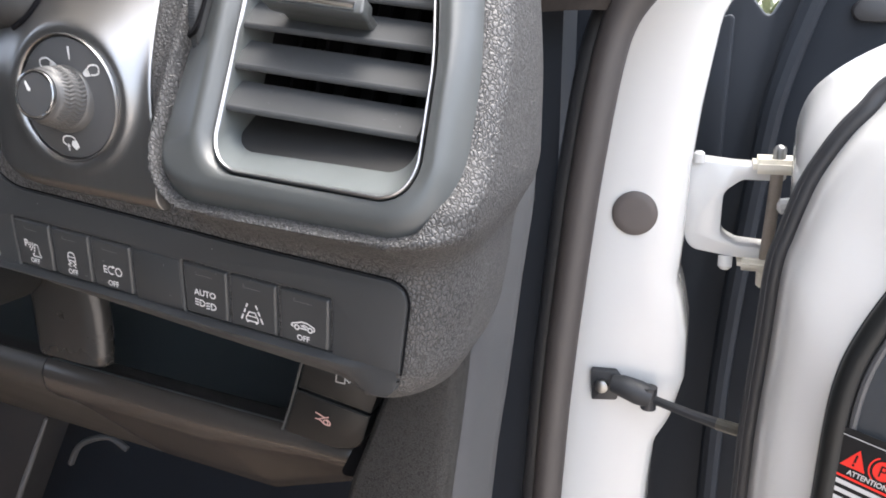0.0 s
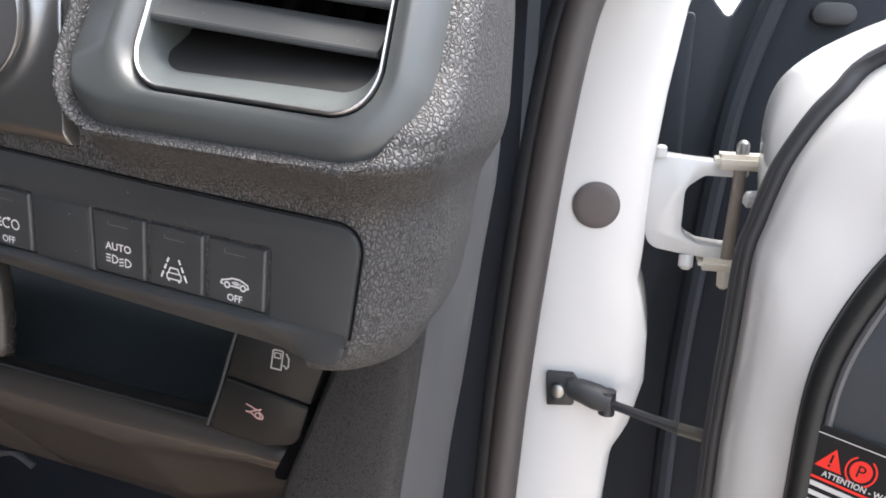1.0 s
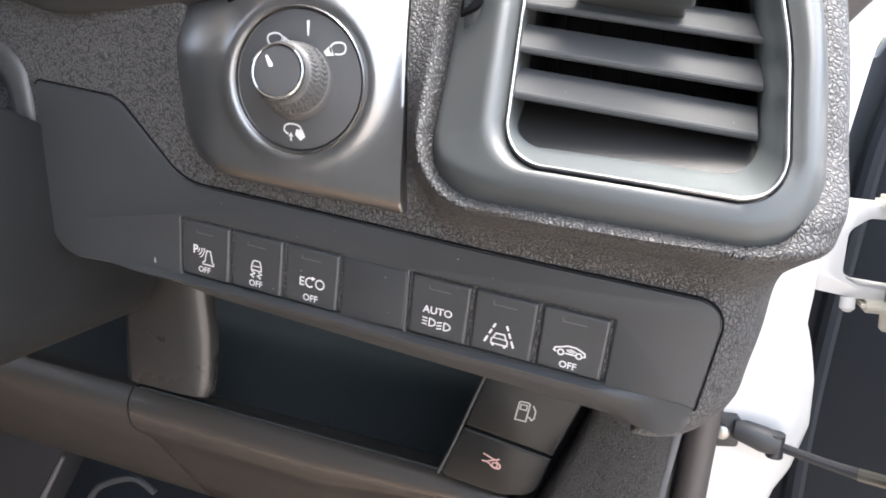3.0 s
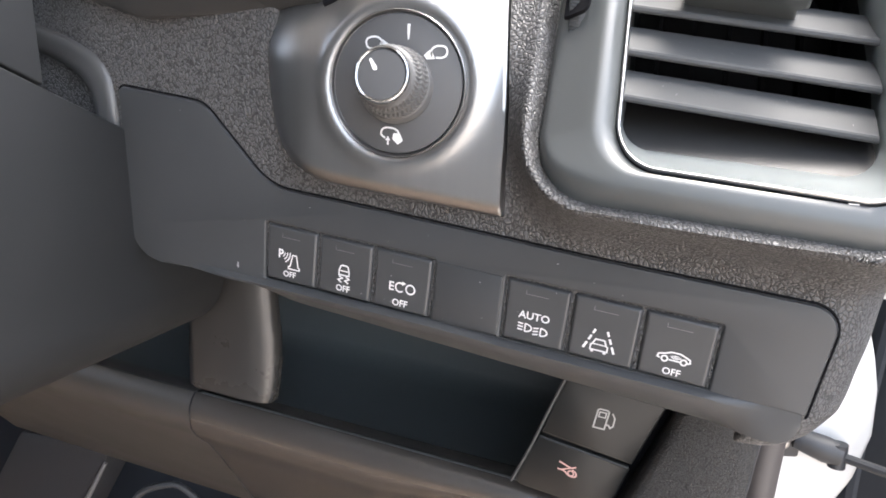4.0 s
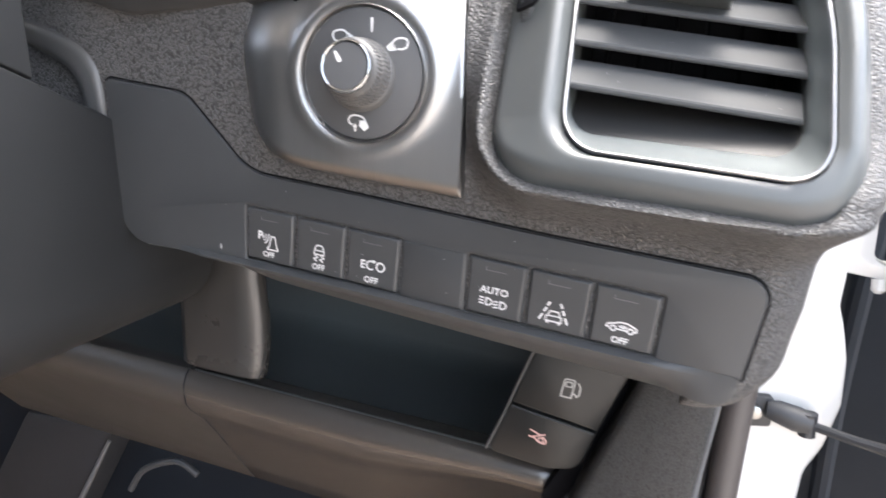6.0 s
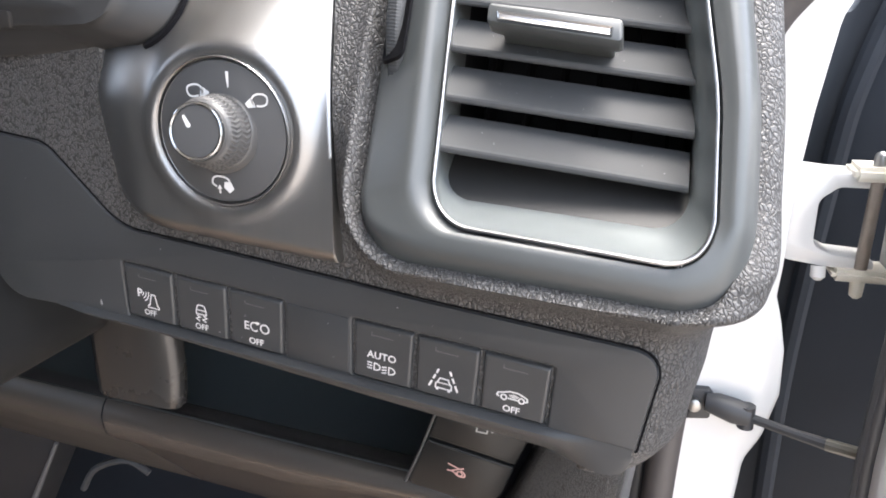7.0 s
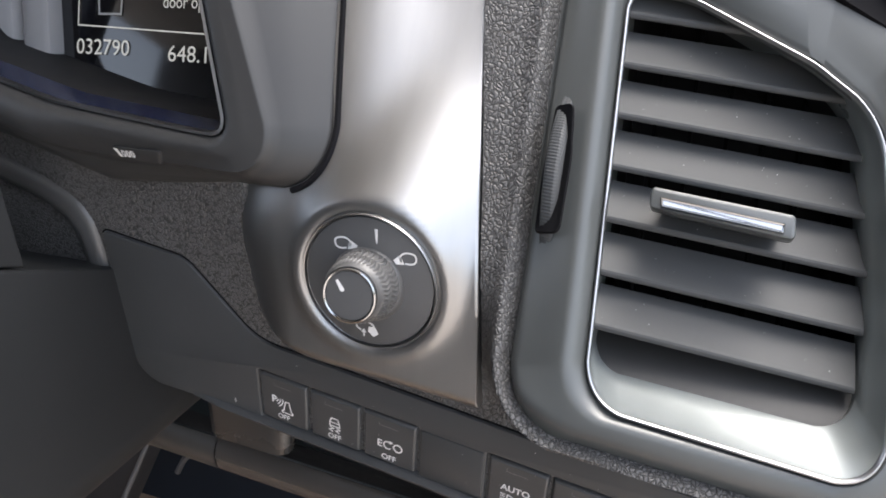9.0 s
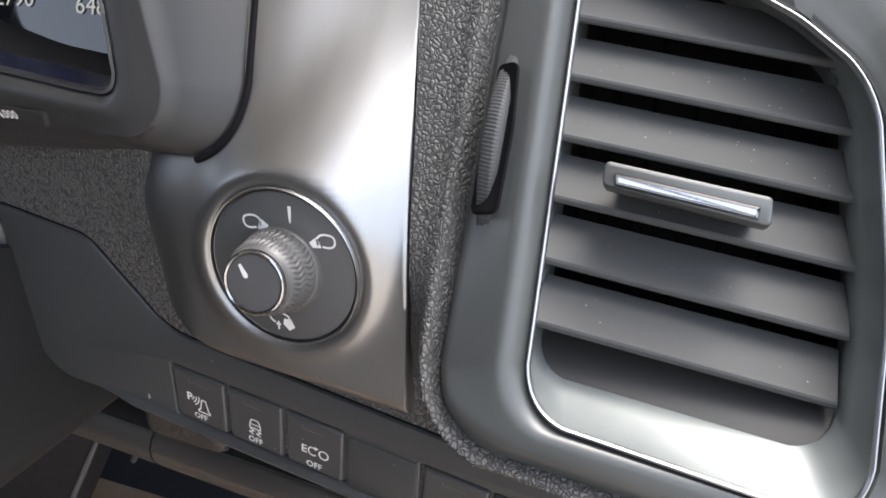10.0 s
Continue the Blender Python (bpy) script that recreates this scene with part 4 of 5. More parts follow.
    fill(ink, [(-0.3325, 1.1676), (-0.3310, 1.1674), (-0.3300, 1.1640), (-0.3312, 1.1640)], lambda x, z: low(x, z, 0.0012))
    for x in (-0.3290, -0.3271, -0.3252):
        stroke(ink, arc(x, 1.1655, 0.0006, 0.0012, 0, 330, 10), 0.0005, lambda a, b: low(a, b, 0.0012), True)
    part("key_symbol", ink, INK, key)


build_cluster()


# ---- steering column ----
def build_column():
    col = thing("column_cover", (-0.42, 0.2, 1.01), "matt charcoal steering column cover with a rounded underside", "column cover")
    loops = []
    for y in (0.31, 0.27, 0.235, 0.2, 0.16, 0.12, 0.08, 0.04):
        top = 1.1100 + 0.39 * (0.235 - y)
        bot = 0.9978 - 0.01 * (0.235 - y)
        sec = rpoly([(-0.365, top, 0.0015), (-0.3655, bot + 0.004, 0.030), (-0.50, bot - 0.012, 0.04), (-0.50, top, 0.002)], 9)
        loops.append([(x, y, z) for x, z in sec])
    part("lower_cover", loft(loops, True, True), COLUMN, col, sharp=40)
    loops = []
    for y in (0.2010, 0.2, 0.16, 0.12, 0.08, 0.04):
        top = 1.1106 + 0.39 * (0.235 - y)
        sec = rpoly([(-0.366, top + 0.0004, 0.001), (-0.3685, top + 0.035, 0.006), (-0.385, top + 0.06, 0.02), (-0.50, top + 0.06, 0.01), (-0.50, top + 0.0004, 0.001)], 5)
        loops.append([(x, y, z) for x, z in sec])
    part("upper_cover", loft(loops, True, True), COLUMN, col, sharp=40)
    ridge = [(-0.3662, y, 1.1105 + 0.39 * (0.235 - y) + dz) for y, dz in ((0.176, 0.006), (0.1775, 0.02), (0.179, 0.034))]
    part("edge_line", tube(ridge, 0.0007, 8), CHROME, col)

    sur = thing("column_surround", (-0.4, 0.24, 1.1), "grained trim with a curved lip round the steering column", "trim")
    path = curve([(-0.48, 0.2440, 1.1670), (-0.4068, 0.2428, 1.1470), (-0.3822, 0.2422, 1.1375), (-0.3735, 0.2418, 1.1290), (-0.3712, 0.2418, 1.1210), (-0.3703, 0.2420, 1.1130), (-0.3703, 0.2430, 1.1060)], 44)
    bm = loft([[(x + dx, y + dy, z + dz) for dx, dy, dz in ((0.0022, 0.004, 0.0022), (0.0016, -0.0016, 0.0014), (0.0002, -0.0030, 0.0), (-0.0016, -0.0030, -0.0016), (-0.0055, -0.0024, -0.0044), (-0.0088, -0.0012, -0.0066), (-0.0105, 0.003, -0.0078), (-0.011, 0.012, -0.0084))] for x, y, z in path], closed=False)
    part("lip", bm, mat("grey lip plastic", (0.06, 0.06, 0.06), 0.42, var=0.12, vscale=40, grain=0.00003, gscale=2500), sur, "mid-grey smooth lip", sharp=60)
    well = rpoly([(-0.49, 1.166, 0.005), (-0.40, 1.1440, 0.02), (-0.3785, 1.1340, 0.012), (-0.3730, 1.1000, 0.004), (-0.49, 1.09, 0.005)], 8)
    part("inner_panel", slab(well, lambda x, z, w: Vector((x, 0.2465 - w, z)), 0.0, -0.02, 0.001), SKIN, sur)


build_column()


# ---- tray, levers and lower dash ----
def lip_z(x):
    return 0.9334 - 0.083 * (x + 0.2)


def build_lower():
    tray = thing("storage_tray", (-0.3, 0.35, 0.93), "open dark storage tray under the switch panel", "tray")
    xs = [lerp(-0.62, -0.146, i / 40) for i in range(41)]
    part("tray_floor", loft([[(x, 0.3275, lip_z(x) + 0.0005), (x, 0.338, lip_z(x) - 0.004), (x, 0.43, lip_z(x) - 0.008), (x, 0.445, lip_z(x) + 0.004), (x, 0.45, 1.05)] for x in xs], closed=False), TRAY, tray, sharp=60)
    part("tray_roof", box(-0.62, -0.1, 0.325, 0.46, 1.052, 1.06), BLACK, tray)
    part("tray_end", box(-0.147, -0.143, 0.312, 0.45, 0.92, 1.055), BLACK, tray)
    rib = []
    for z in (1.045, 1.0152, 0.9943, 0.9786, 0.9650, 0.9572):
        bow = 0.0047 * math.sin(math.pi * clamp((1.0255 - z) / 0.073)) ** 0.8
        rib.append([(-0.4097, 0.362, z + 0.003), (-0.4029, 0.3337, z + 0.002), (-0.4002, 0.3238, z), (-0.3940, 0.3203, z - 0.0005), (-0.3620 + bow * 0.3, 0.3203, z - 0.0028), (-0.3528 + bow, 0.3213, z - 0.0035),
                    (-0.3486 + bow, 0.3248, z - 0.004), (-0.3479 + bow, 0.331, z - 0.004), (-0.3510 + bow, 0.335, z - 0.004), (-0.375, 0.338, z - 0.003)])
    rib.append([(lerp(x, -0.375, 0.04), lerp(y, 0.338, 0.25), z - 0.0012) for x, y, z in rib[-1]])
    part("divider", loft(rib, closed=False), DIVIDER, tray, "smooth upright divider", sharp=60)

    low = thing("lower_dash", (-0.35, 0.32, 0.88), "smooth black lower dash panel rounded along its lip", "dash panel")

    def bar(xa, xb, n, end=False):
        loops = []
        for i in range(n + 1):
            x = lerp(xa, xb, i / n)
            z = lip_z(x)
            drop = 0.0
            if end:
                drop = 0.02 * clamp((x + 0.178) / 0.025) ** 2
            # a narrow lip, then a face that runs back and down into the footwell
            sec = [(0.3460, -0.003), (0.3300, 0.0), (0.3280, -0.0008), (0.3250, -0.0035), (0.3222, -0.009), (0.3226, -0.016), (0.3270, -0.024), (0.3370, -0.034), (0.3550, -0.048), (0.3760, -0.068), (0.4060, -0.098), (0.4390, -0.131), (0.4720, -0.164), (0.4800, -0.167), (0.50, -0.160)]
            side = clamp((-0.20 - x) / 0.08)
            loops.append([(x - side * 0.34 * max(0.0, -dz - 0.016), y + drop, z + dz * lerp(0.72, 1.0, side)) for y, dz in sec])
        return loft(loops, closed=False)

    part("knee_panel", bar(-0.3998, -0.158, 70, True), LOWER, low, sharp=60)
    part("side_panel", bar(-0.66, -0.4008, 40), MATT, low, sharp=60)
    # thin lighter tube that paints in the lip's highlight
    bead = [(x, 0.3287, lip_z(x) + 0.0002) for x in (lerp(-0.396, -0.19, i / 12) for i in range(13))]
    part("lip_highlight", tube(bead, 0.0006, 6), BEZEL, low, "paler bead drawn as the highlight along the lip")

    lev = thing("release_handles", (-0.17, 0.3, 0.945), "black fuel flap and bonnet handles set beside the tray", "release handle")

    def on_lever(x, z, w):
        return Vector((x, 0.3000 - 0.10 * (z - 0.97) - w, z))

    split0, split1 = (-0.1905, 0.9755), (-0.1488, 0.9668)
    a = rpoly([(-0.1795, 1.0060, 0.002), (-0.1340, 1.0040, 0.002), (split1[0] + 0.0002, split1[1] + 0.0005, 0.001), (split0[0] + 0.0002, split0[1] + 0.0005, 0.001)], 5)
    b = rpoly([(split0[0], split0[1] - 0.0003, 0.001), (split1[0], split1[1] - 0.0003, 0.001), (-0.1560, 0.9450, 0.010), (-0.1720, 0.9420, 0.012), (-0.2030, 0.9470, 0.004)], 5)
    fuel = part("fuel_handle", slab(a, on_lever, 0.0, -0.012, 0.0012), HANDLE, lev)
    bonnet = part("bonnet_handle", slab(b, on_lever, 0.0006, -0.012, 0.0014), HANDLE, lev)
    edge = [on_lever(x, z, 0.0004) for x, z in curve([(-0.1800, 1.006), (-0.1870, 0.9880), (-0.1945, 0.9680), (-0.2030, 0.9480)], 12)]
    part("edge_bead", tube(edge, 0.0008, 8), PANEL, lev)
    # solid slab, its dark colour standing for the shade beside the handles
    part("handle_shadow_gap", slab(rpoly([(-0.1325, 1.003, 0.001), (-0.1240, 1.003, 0.001), (-0.1500, 0.9400, 0.006), (-0.1660, 0.9180, 0.006), (-0.1780, 0.9160, 0.004)], 4), on_lever, -0.010, -0.03, 0.001), GAP_SHADE, lev)

    def fu(p, q):
        return on_lever(-0.1632 + p * 0.001 + q * 0.0002, 0.9880 + q * 0.001 - 0.09 * p * 0.001, 0.0002)

    ink = bmesh.new()
    stroke(ink, [(-2.6, -4.6), (-2.6, 4.2), (-1.9, 4.8), (1.6, 4.8), (2.3, 4.2), (2.3, -4.6)], 0.7, fu, True)
    stroke(ink, [(-1.6, 1.0), (1.3, 1.0), (1.3, 3.4), (-1.6, 3.4)], 0.6, fu, True)
    stroke(ink, [(2.6, -2.2), (3.6, -2.2), (4.6, -3.4), (5.6, -2.2), (5.4, 1.6), (3.8, 4.0)], 0.7, fu)
    part("fuel_symbol", ink, INK_DIM, fuel)

    def bo(p, q):
        return on_lever(-0.1765 + p * 0.001, 0.9594 + q * 0.001 - 0.09 * p * 0.001, 0.0009)

    ink = bmesh.new()
    stroke(ink, curve([(-4.2, 3.6), (-1.5, 2.6), (1.5, 1.6), (3.6, 2.6)], 10), 0.8, bo)
    stroke(ink, curve([(-4.8, -0.4), (-1.8, -0.6), (0.4, -2.6), (3.4, -2.6), (3.8, -0.6), (2.0, 0.8)], 12), 0.8, bo)
    stroke(ink, arc(1.4, -1.2, 1.3, 1.3, 0, 330, 12), 0.6, bo, True)
    stroke(ink, [(-3.4, -0.6), (1.2, 1.5)], 0.7, bo)
    part("bonnet_symbol", ink, mat("faded pink print", (0.42, 0.26, 0.24), 0.6), bonnet)

    kick = thing("kick_panel", (-0.12, 0.33, 0.7), "brown-black plastic kick panel beside the door opening", "trim panel")
    loops = []
    for z in np.linspace(1.10, 0.55, 34):
        xl = table(z, [0.55, 0.86, 0.932, 0.993, 1.03], [-0.24, -0.178, -0.1585, -0.134, -0.122])
        xr = table(z, [0.55, 0.938, 0.97, 0.999, 1.03, 1.075], [-0.14, -0.1040, -0.0995, -0.0962, -0.093, -0.087])
        loops.append([(xl, 0.32, z), (xl, 0.299, z), (xl + 0.0015, 0.2925, z), (xl + 0.005, 0.2905, z), (xr - 0.008, 0.2895, z), (xr - 0.003, 0.2908, z), (xr - 0.0008, 0.2945, z), (xr, 0.30, z)])
    part("panel", loft(loops, closed=False), SKIN_KICK, kick, "fine-grained inner face", sharp=60)
    side = []
    for lp in loops:
        x, z = lp[-1][0], lp[-1][2]
        side.append([(x - 0.0012, 0.2992, z), (x + 0.0008, 0.302, z), (x + 0.004, 0.322, z), (x + 0.0075, 0.343, z), (x + 0.0085, 0.352, z), (x + 0.006, 0.360, z), (x - 0.02, 0.372, z)])
    part("side_face", loft(side, closed=False), KICK, kick, "smooth grey side towards the door", sharp=60)

    foot = thing("foot_rest", (-0.74, 0.53, 0.5), "dark footwell rest with a pale edge below the dash", "foot rest")
    pad = rpoly([(-0.765, 0.770, 0.01), (-0.648, 0.772, 0.008), (-0.775, 0.550, 0.008), (-0.905, 0.550, 0.01)], 5)
    part("pad", slab(pad, lambda x, z, w: Vector((x, 0.535 - w, z)), 0.012, -0.03, 0.004), RUBBER_DARK, foot)
    part("edge_strip", tube([(-0.655, 0.5215, 0.757), (-0.700, 0.5210, 0.679), (-0.765, 0.5205, 0.566)], [0.002, 0.0032, 0.003], 8), mat("pale grey edge", (0.13, 0.13, 0.13), 0.5, var=0.2, vscale=60), foot, "pale grey edge")
    part("bracket", tube(curve([(-0.640, 0.53, 0.700), (-0.620, 0.53, 0.728), (-0.580, 0.53, 0.745), (-0.555, 0.53, 0.735)], 14), 0.0034, 8), KICK, foot, "bent grey bracket")


build_lower()


# ---- door opening: seal, pillar, hinge, check strap ----
def build_opening():
    path = curve([(-0.094, 0.42, 0.50), (-0.0880, 0.42, 0.72), (-0.0812, 0.42, 0.855), (-0.0775, 0.42, 0.93), (-0.0722, 0.42, 0.998), (-0.0640, 0.42, 1.08), (-0.0530, 0.42, 1.150), (-0.0370, 0.42, 1.183), (-0.0100, 0.42, 1.215), (0.026, 0.425, 1.255), (0.078, 0.43, 1.31)], 80)
    seal = thing("door_seal", (-0.09, 0.4, 0.55), "brown-black rubber door seal round the opening", "door seal")
    part("bulb", tube(path, [lerp(0.0095, 0.014, smooth((p[2] - 1.15) / 0.05)) for p in path], 16), RUBBER, seal)
    part("inner_lip", tube([(x - 0.0125, y + 0.012, z) for x, y, z in path], 0.0065, 12), RUBBER_DARK, seal)

    # white pillar face with its wavy outer edge
    zs = [0.45, 0.7, 0.83, 0.865, 0.885, 0.9188, 0.95, 0.972, 0.9885, 1.008, 1.0624, 1.11, 1.1637, 1.185, 1.215, 1.26, 1.33]
    xr = [-0.030, -0.026, -0.0224, -0.0198, -0.010, -0.0024, -0.0035, -0.008, -0.0128, -0.0115, -0.0105, -0.006, 0.0015, 0.012, 0.030, 0.062, 0.115]
    loops = []
    for z in np.linspace(0.45, 1.33, 140):
        r = table(z, zs, xr)
        l = table(z, [0.45, 0.8175, 0.94, 1.0768, 1.163, 1.22, 1.33], [-0.13, -0.112, -0.108, -0.095, -0.082, -0.05, 0.03])
        loops.append([(l, 0.515, z), (l + 0.01, 0.503, z), (lerp(l, r, 0.4), 0.499, z), (lerp(l, r, 0.8), 0.4985, z), (r - 0.004, 0.4995, z), (r - 0.001, 0.502, z), (r, 0.507, z), (r, 0.56, z), (r - 0.02, 0.60, z)])
    single("door_pillar", loft(loops, closed=False), WHITE, "white painted front door pillar", "pillar", "structure", 60)
    # added filler; its dark colour stands for shade between dash and pillar
    single("gap_shade_box", box(-0.20, -0.086, 0.445, 0.49, 0.5, 1.17), LINER, "dark box added as the shade behind the dash end", "gap", "structure")

    c = Vector((-0.0432, 0.4978, 1.0365))
    rings = []
    for r, y in ((0.0, -0.0022), (0.0100, -0.0022), (0.0135, -0.0018), (0.0150, -0.0008), (0.0153, 0.002)):
        rings.append([c + Vector((max(r, 1e-4) * math.cos(2 * math.pi * k / 40), y, max(r, 1e-4) * math.sin(2 * math.pi * k / 40))) for k in range(40)])
    single("hole_plug", loft(rings, True), PLUG, "round brown plastic plug in the pillar", "plug")

    hinge = thing("hinge", (0.02, 0.56, 0.99), "white painted door hinge with a steel pin", "hinge")
    def bent(x, z, w):
        return Vector((x, 0.5560 - w, z))
    shape = [(-0.0125, 1.0680, 0.004), (0.018, 1.0650, 0.006), (0.052, 1.0635, 0.003), (0.052, 1.0545, 0.003), (0.0240, 1.0545, 0.006), (0.0125, 1.0450, 0.008), (0.0125, 1.0130, 0.008), (0.0240, 1.0070, 0.006), (0.052, 1.0050, 0.003), (0.052, 0.9960, 0.003), (0.018, 0.9985, 0.008), (-0.0085, 1.0020, 0.010), (-0.0125, 1.0150, 0.006)]
    part("body_leaf", slab(rpoly(shape, 5), bent, 0.008, -0.02, 0.001), WHITE, hinge)
    part("upper_knuckle", box(0.030, 0.066, 0.540, 0.572, 1.0600, 1.0700, 0.003), CREAM, hinge)
    part("lower_knuckle", box(0.026, 0.064, 0.540, 0.572, 0.9900, 0.9985, 0.003), CREAM, hinge)
    part("door_leaf", box(0.062, 0.084, 0.535, 0.575, 0.985, 1.067, 0.003), WHITE, hinge)
    part("pin", tube([(0.0440, 0.548, 0.984), (0.0462, 0.548, 1.068)], 0.0042, 16), RUST, hinge, "worn brown steel pin")
    part("pin_head", tube([(0.0462, 0.550, 1.0690), (0.0462, 0.550, 1.0765), (0.0462, 0.550, 1.0785), (0.0462, 0.550, 1.0798)], [0.0044, 0.0044, 0.0034, 0.001], 20), ZINC, hinge, "steel pin head")
    part("pin_end", tube([(0.044, 0.548, 0.9905), (0.044, 0.548, 0.9790), (0.044, 0.548, 0.977)], [0.0048, 0.0042, 0.002], 20), CREAM, hinge)
    part("lower_bolt", tube([(0.0180, 0.548, 0.9985), (0.0180, 0.546, 0.9910), (0.018, 0.546, 0.989)], [0.0050, 0.0050, 0.0028], 20), WHITE, hinge)
    part("upper_bolt", tube([(-0.0060, 0.548, 1.066), (-0.0060, 0.547, 1.0725), (-0.006, 0.547, 1.074)], [0.0042, 0.0038, 0.002], 20), WHITE, hinge)

    strap = thing("check_strap", (-0.05, 0.49, 0.89), "black door check strap bolted to the pillar", "door check")
    plate = rpoly([(-0.0668, 0.9195, 0.001), (-0.0490, 0.9205, 0.002), (-0.0455, 0.9160, 0.002), (-0.0470, 0.8985, 0.002), (-0.0650, 0.8960, 0.001)], 4)
    part("bracket", slab(plate, lambda x, z, w: Vector((x, 0.4965 - w, z)), 0.004, -0.003, 0.001), RUBBER_DARK, strap)
    part("bolt", tube([(-0.0580, 0.4925, 0.9090), (-0.0580, 0.4885, 0.9090), (-0.0580, 0.4875, 0.9090)], [0.0050, 0.0048, 0.003], 12), ZINC, strap, "steel hexagon bolt")
    body = [(-0.0510, 0.4905, 0.9125), (-0.0440, 0.4900, 0.9120), (-0.0320, 0.4890, 0.9090), (-0.0225, 0.4880, 0.9070)]
    part("clevis", tube(body, [0.0060, 0.0078, 0.0088, 0.0076], 14), RUBBER_DARK, strap)
    part("pivot", tube([(-0.0245, 0.488, 0.9150), (-0.0245, 0.488, 0.8985)], 0.0055, 12), RUBBER_DARK, strap)
    part("arm", tube([(-0.024, 0.488, 0.9065), (0.004, 0.476, 0.9050), (0.022, 0.468, 0.9050)], [0.0032, 0.0034, 0.0040], 10), RUBBER_DARK, strap)
    part("arm_end", tube([(0.0215, 0.468, 0.9050), (0.046, 0.456, 0.9070), (0.09, 0.435, 0.912)], 0.0042, 10), mat("greased metal", (0.12, 0.115, 0.1), 0.35, metal=0.6, var=0.2, vscale=150), strap, "greasy metal strap end")

    # inside of the wing, seen through the gap
    wing = thing("wing_liner", (0.1, 0.66, 0.5), "blue-black liner inside the front wing", "wing liner")
    def flat(x, z, w):
        return Vector((x, 0.66 - w - 0.10 * (x - 0.03), z))
    part("liner_panel", slab(rpoly([(-0.08, 0.5, 0.01), (0.45, 0.5, 0.01), (0.45, 1.32, 0.02), (0.115, 1.32, 0.02), (0.036, 1.1655, 0.004), (0.020, 1.1850, 0.01), (0.006, 1.26, 0.01), (-0.08, 1.26, 0.01)], 5), flat, 0.0, -0.02, 0.004), LINER, wing)
    part("fold", tube(curve([(0.085, 0.65, 1.24), (0.052, 0.65, 1.13), (0.040, 0.652, 1.05), (0.026, 0.655, 0.85), (0.026, 0.66, 0.6)], 24), 0.009, 10), LINER, wing)
    part("liner_plug", slab(rpoly([(0.092, 1.178, 0.008), (0.122, 1.176, 0.008), (0.122, 1.160, 0.008), (0.092, 1.162, 0.008)], 6), flat, 0.010, -0.002, 0.002), RUBBER_DARK, wing)
    part("wing_bracket", slab(rpoly([(-0.02, 1.16, 0.004), (0.010, 1.17, 0.004), (0.010, 1.05, 0.004), (-0.02, 1.04, 0.004)], 4), flat, 0.03, 0.0, 0.003), LINER, wing)

    trim = thing("pillar_trim", (-0.07, 0.38, 1.1), "dark brown woven windscreen pillar trim", "pillar trim")
    loops = []
    for t in np.linspace(0, 1, 24):
        z = lerp(1.165, 1.42, t)
        xr_ = table(z, [1.08, 1.14, 1.175, 1.21, 1.25, 1.42], [-0.078, -0.068, -0.052, -0.030, 0.0, 0.14])
        loops.append([(xr_ - 0.10, 0.50, z), (xr_ - 0.05, 0.43, z), (xr_ - 0.02, 0.405, z), (xr_ - 0.006, 0.405, z), (xr_, 0.412, z), (xr_, 0.45, z)])
    part("cover", loft(loops, closed=False), TRIM, trim, sharp=60)


build_opening()


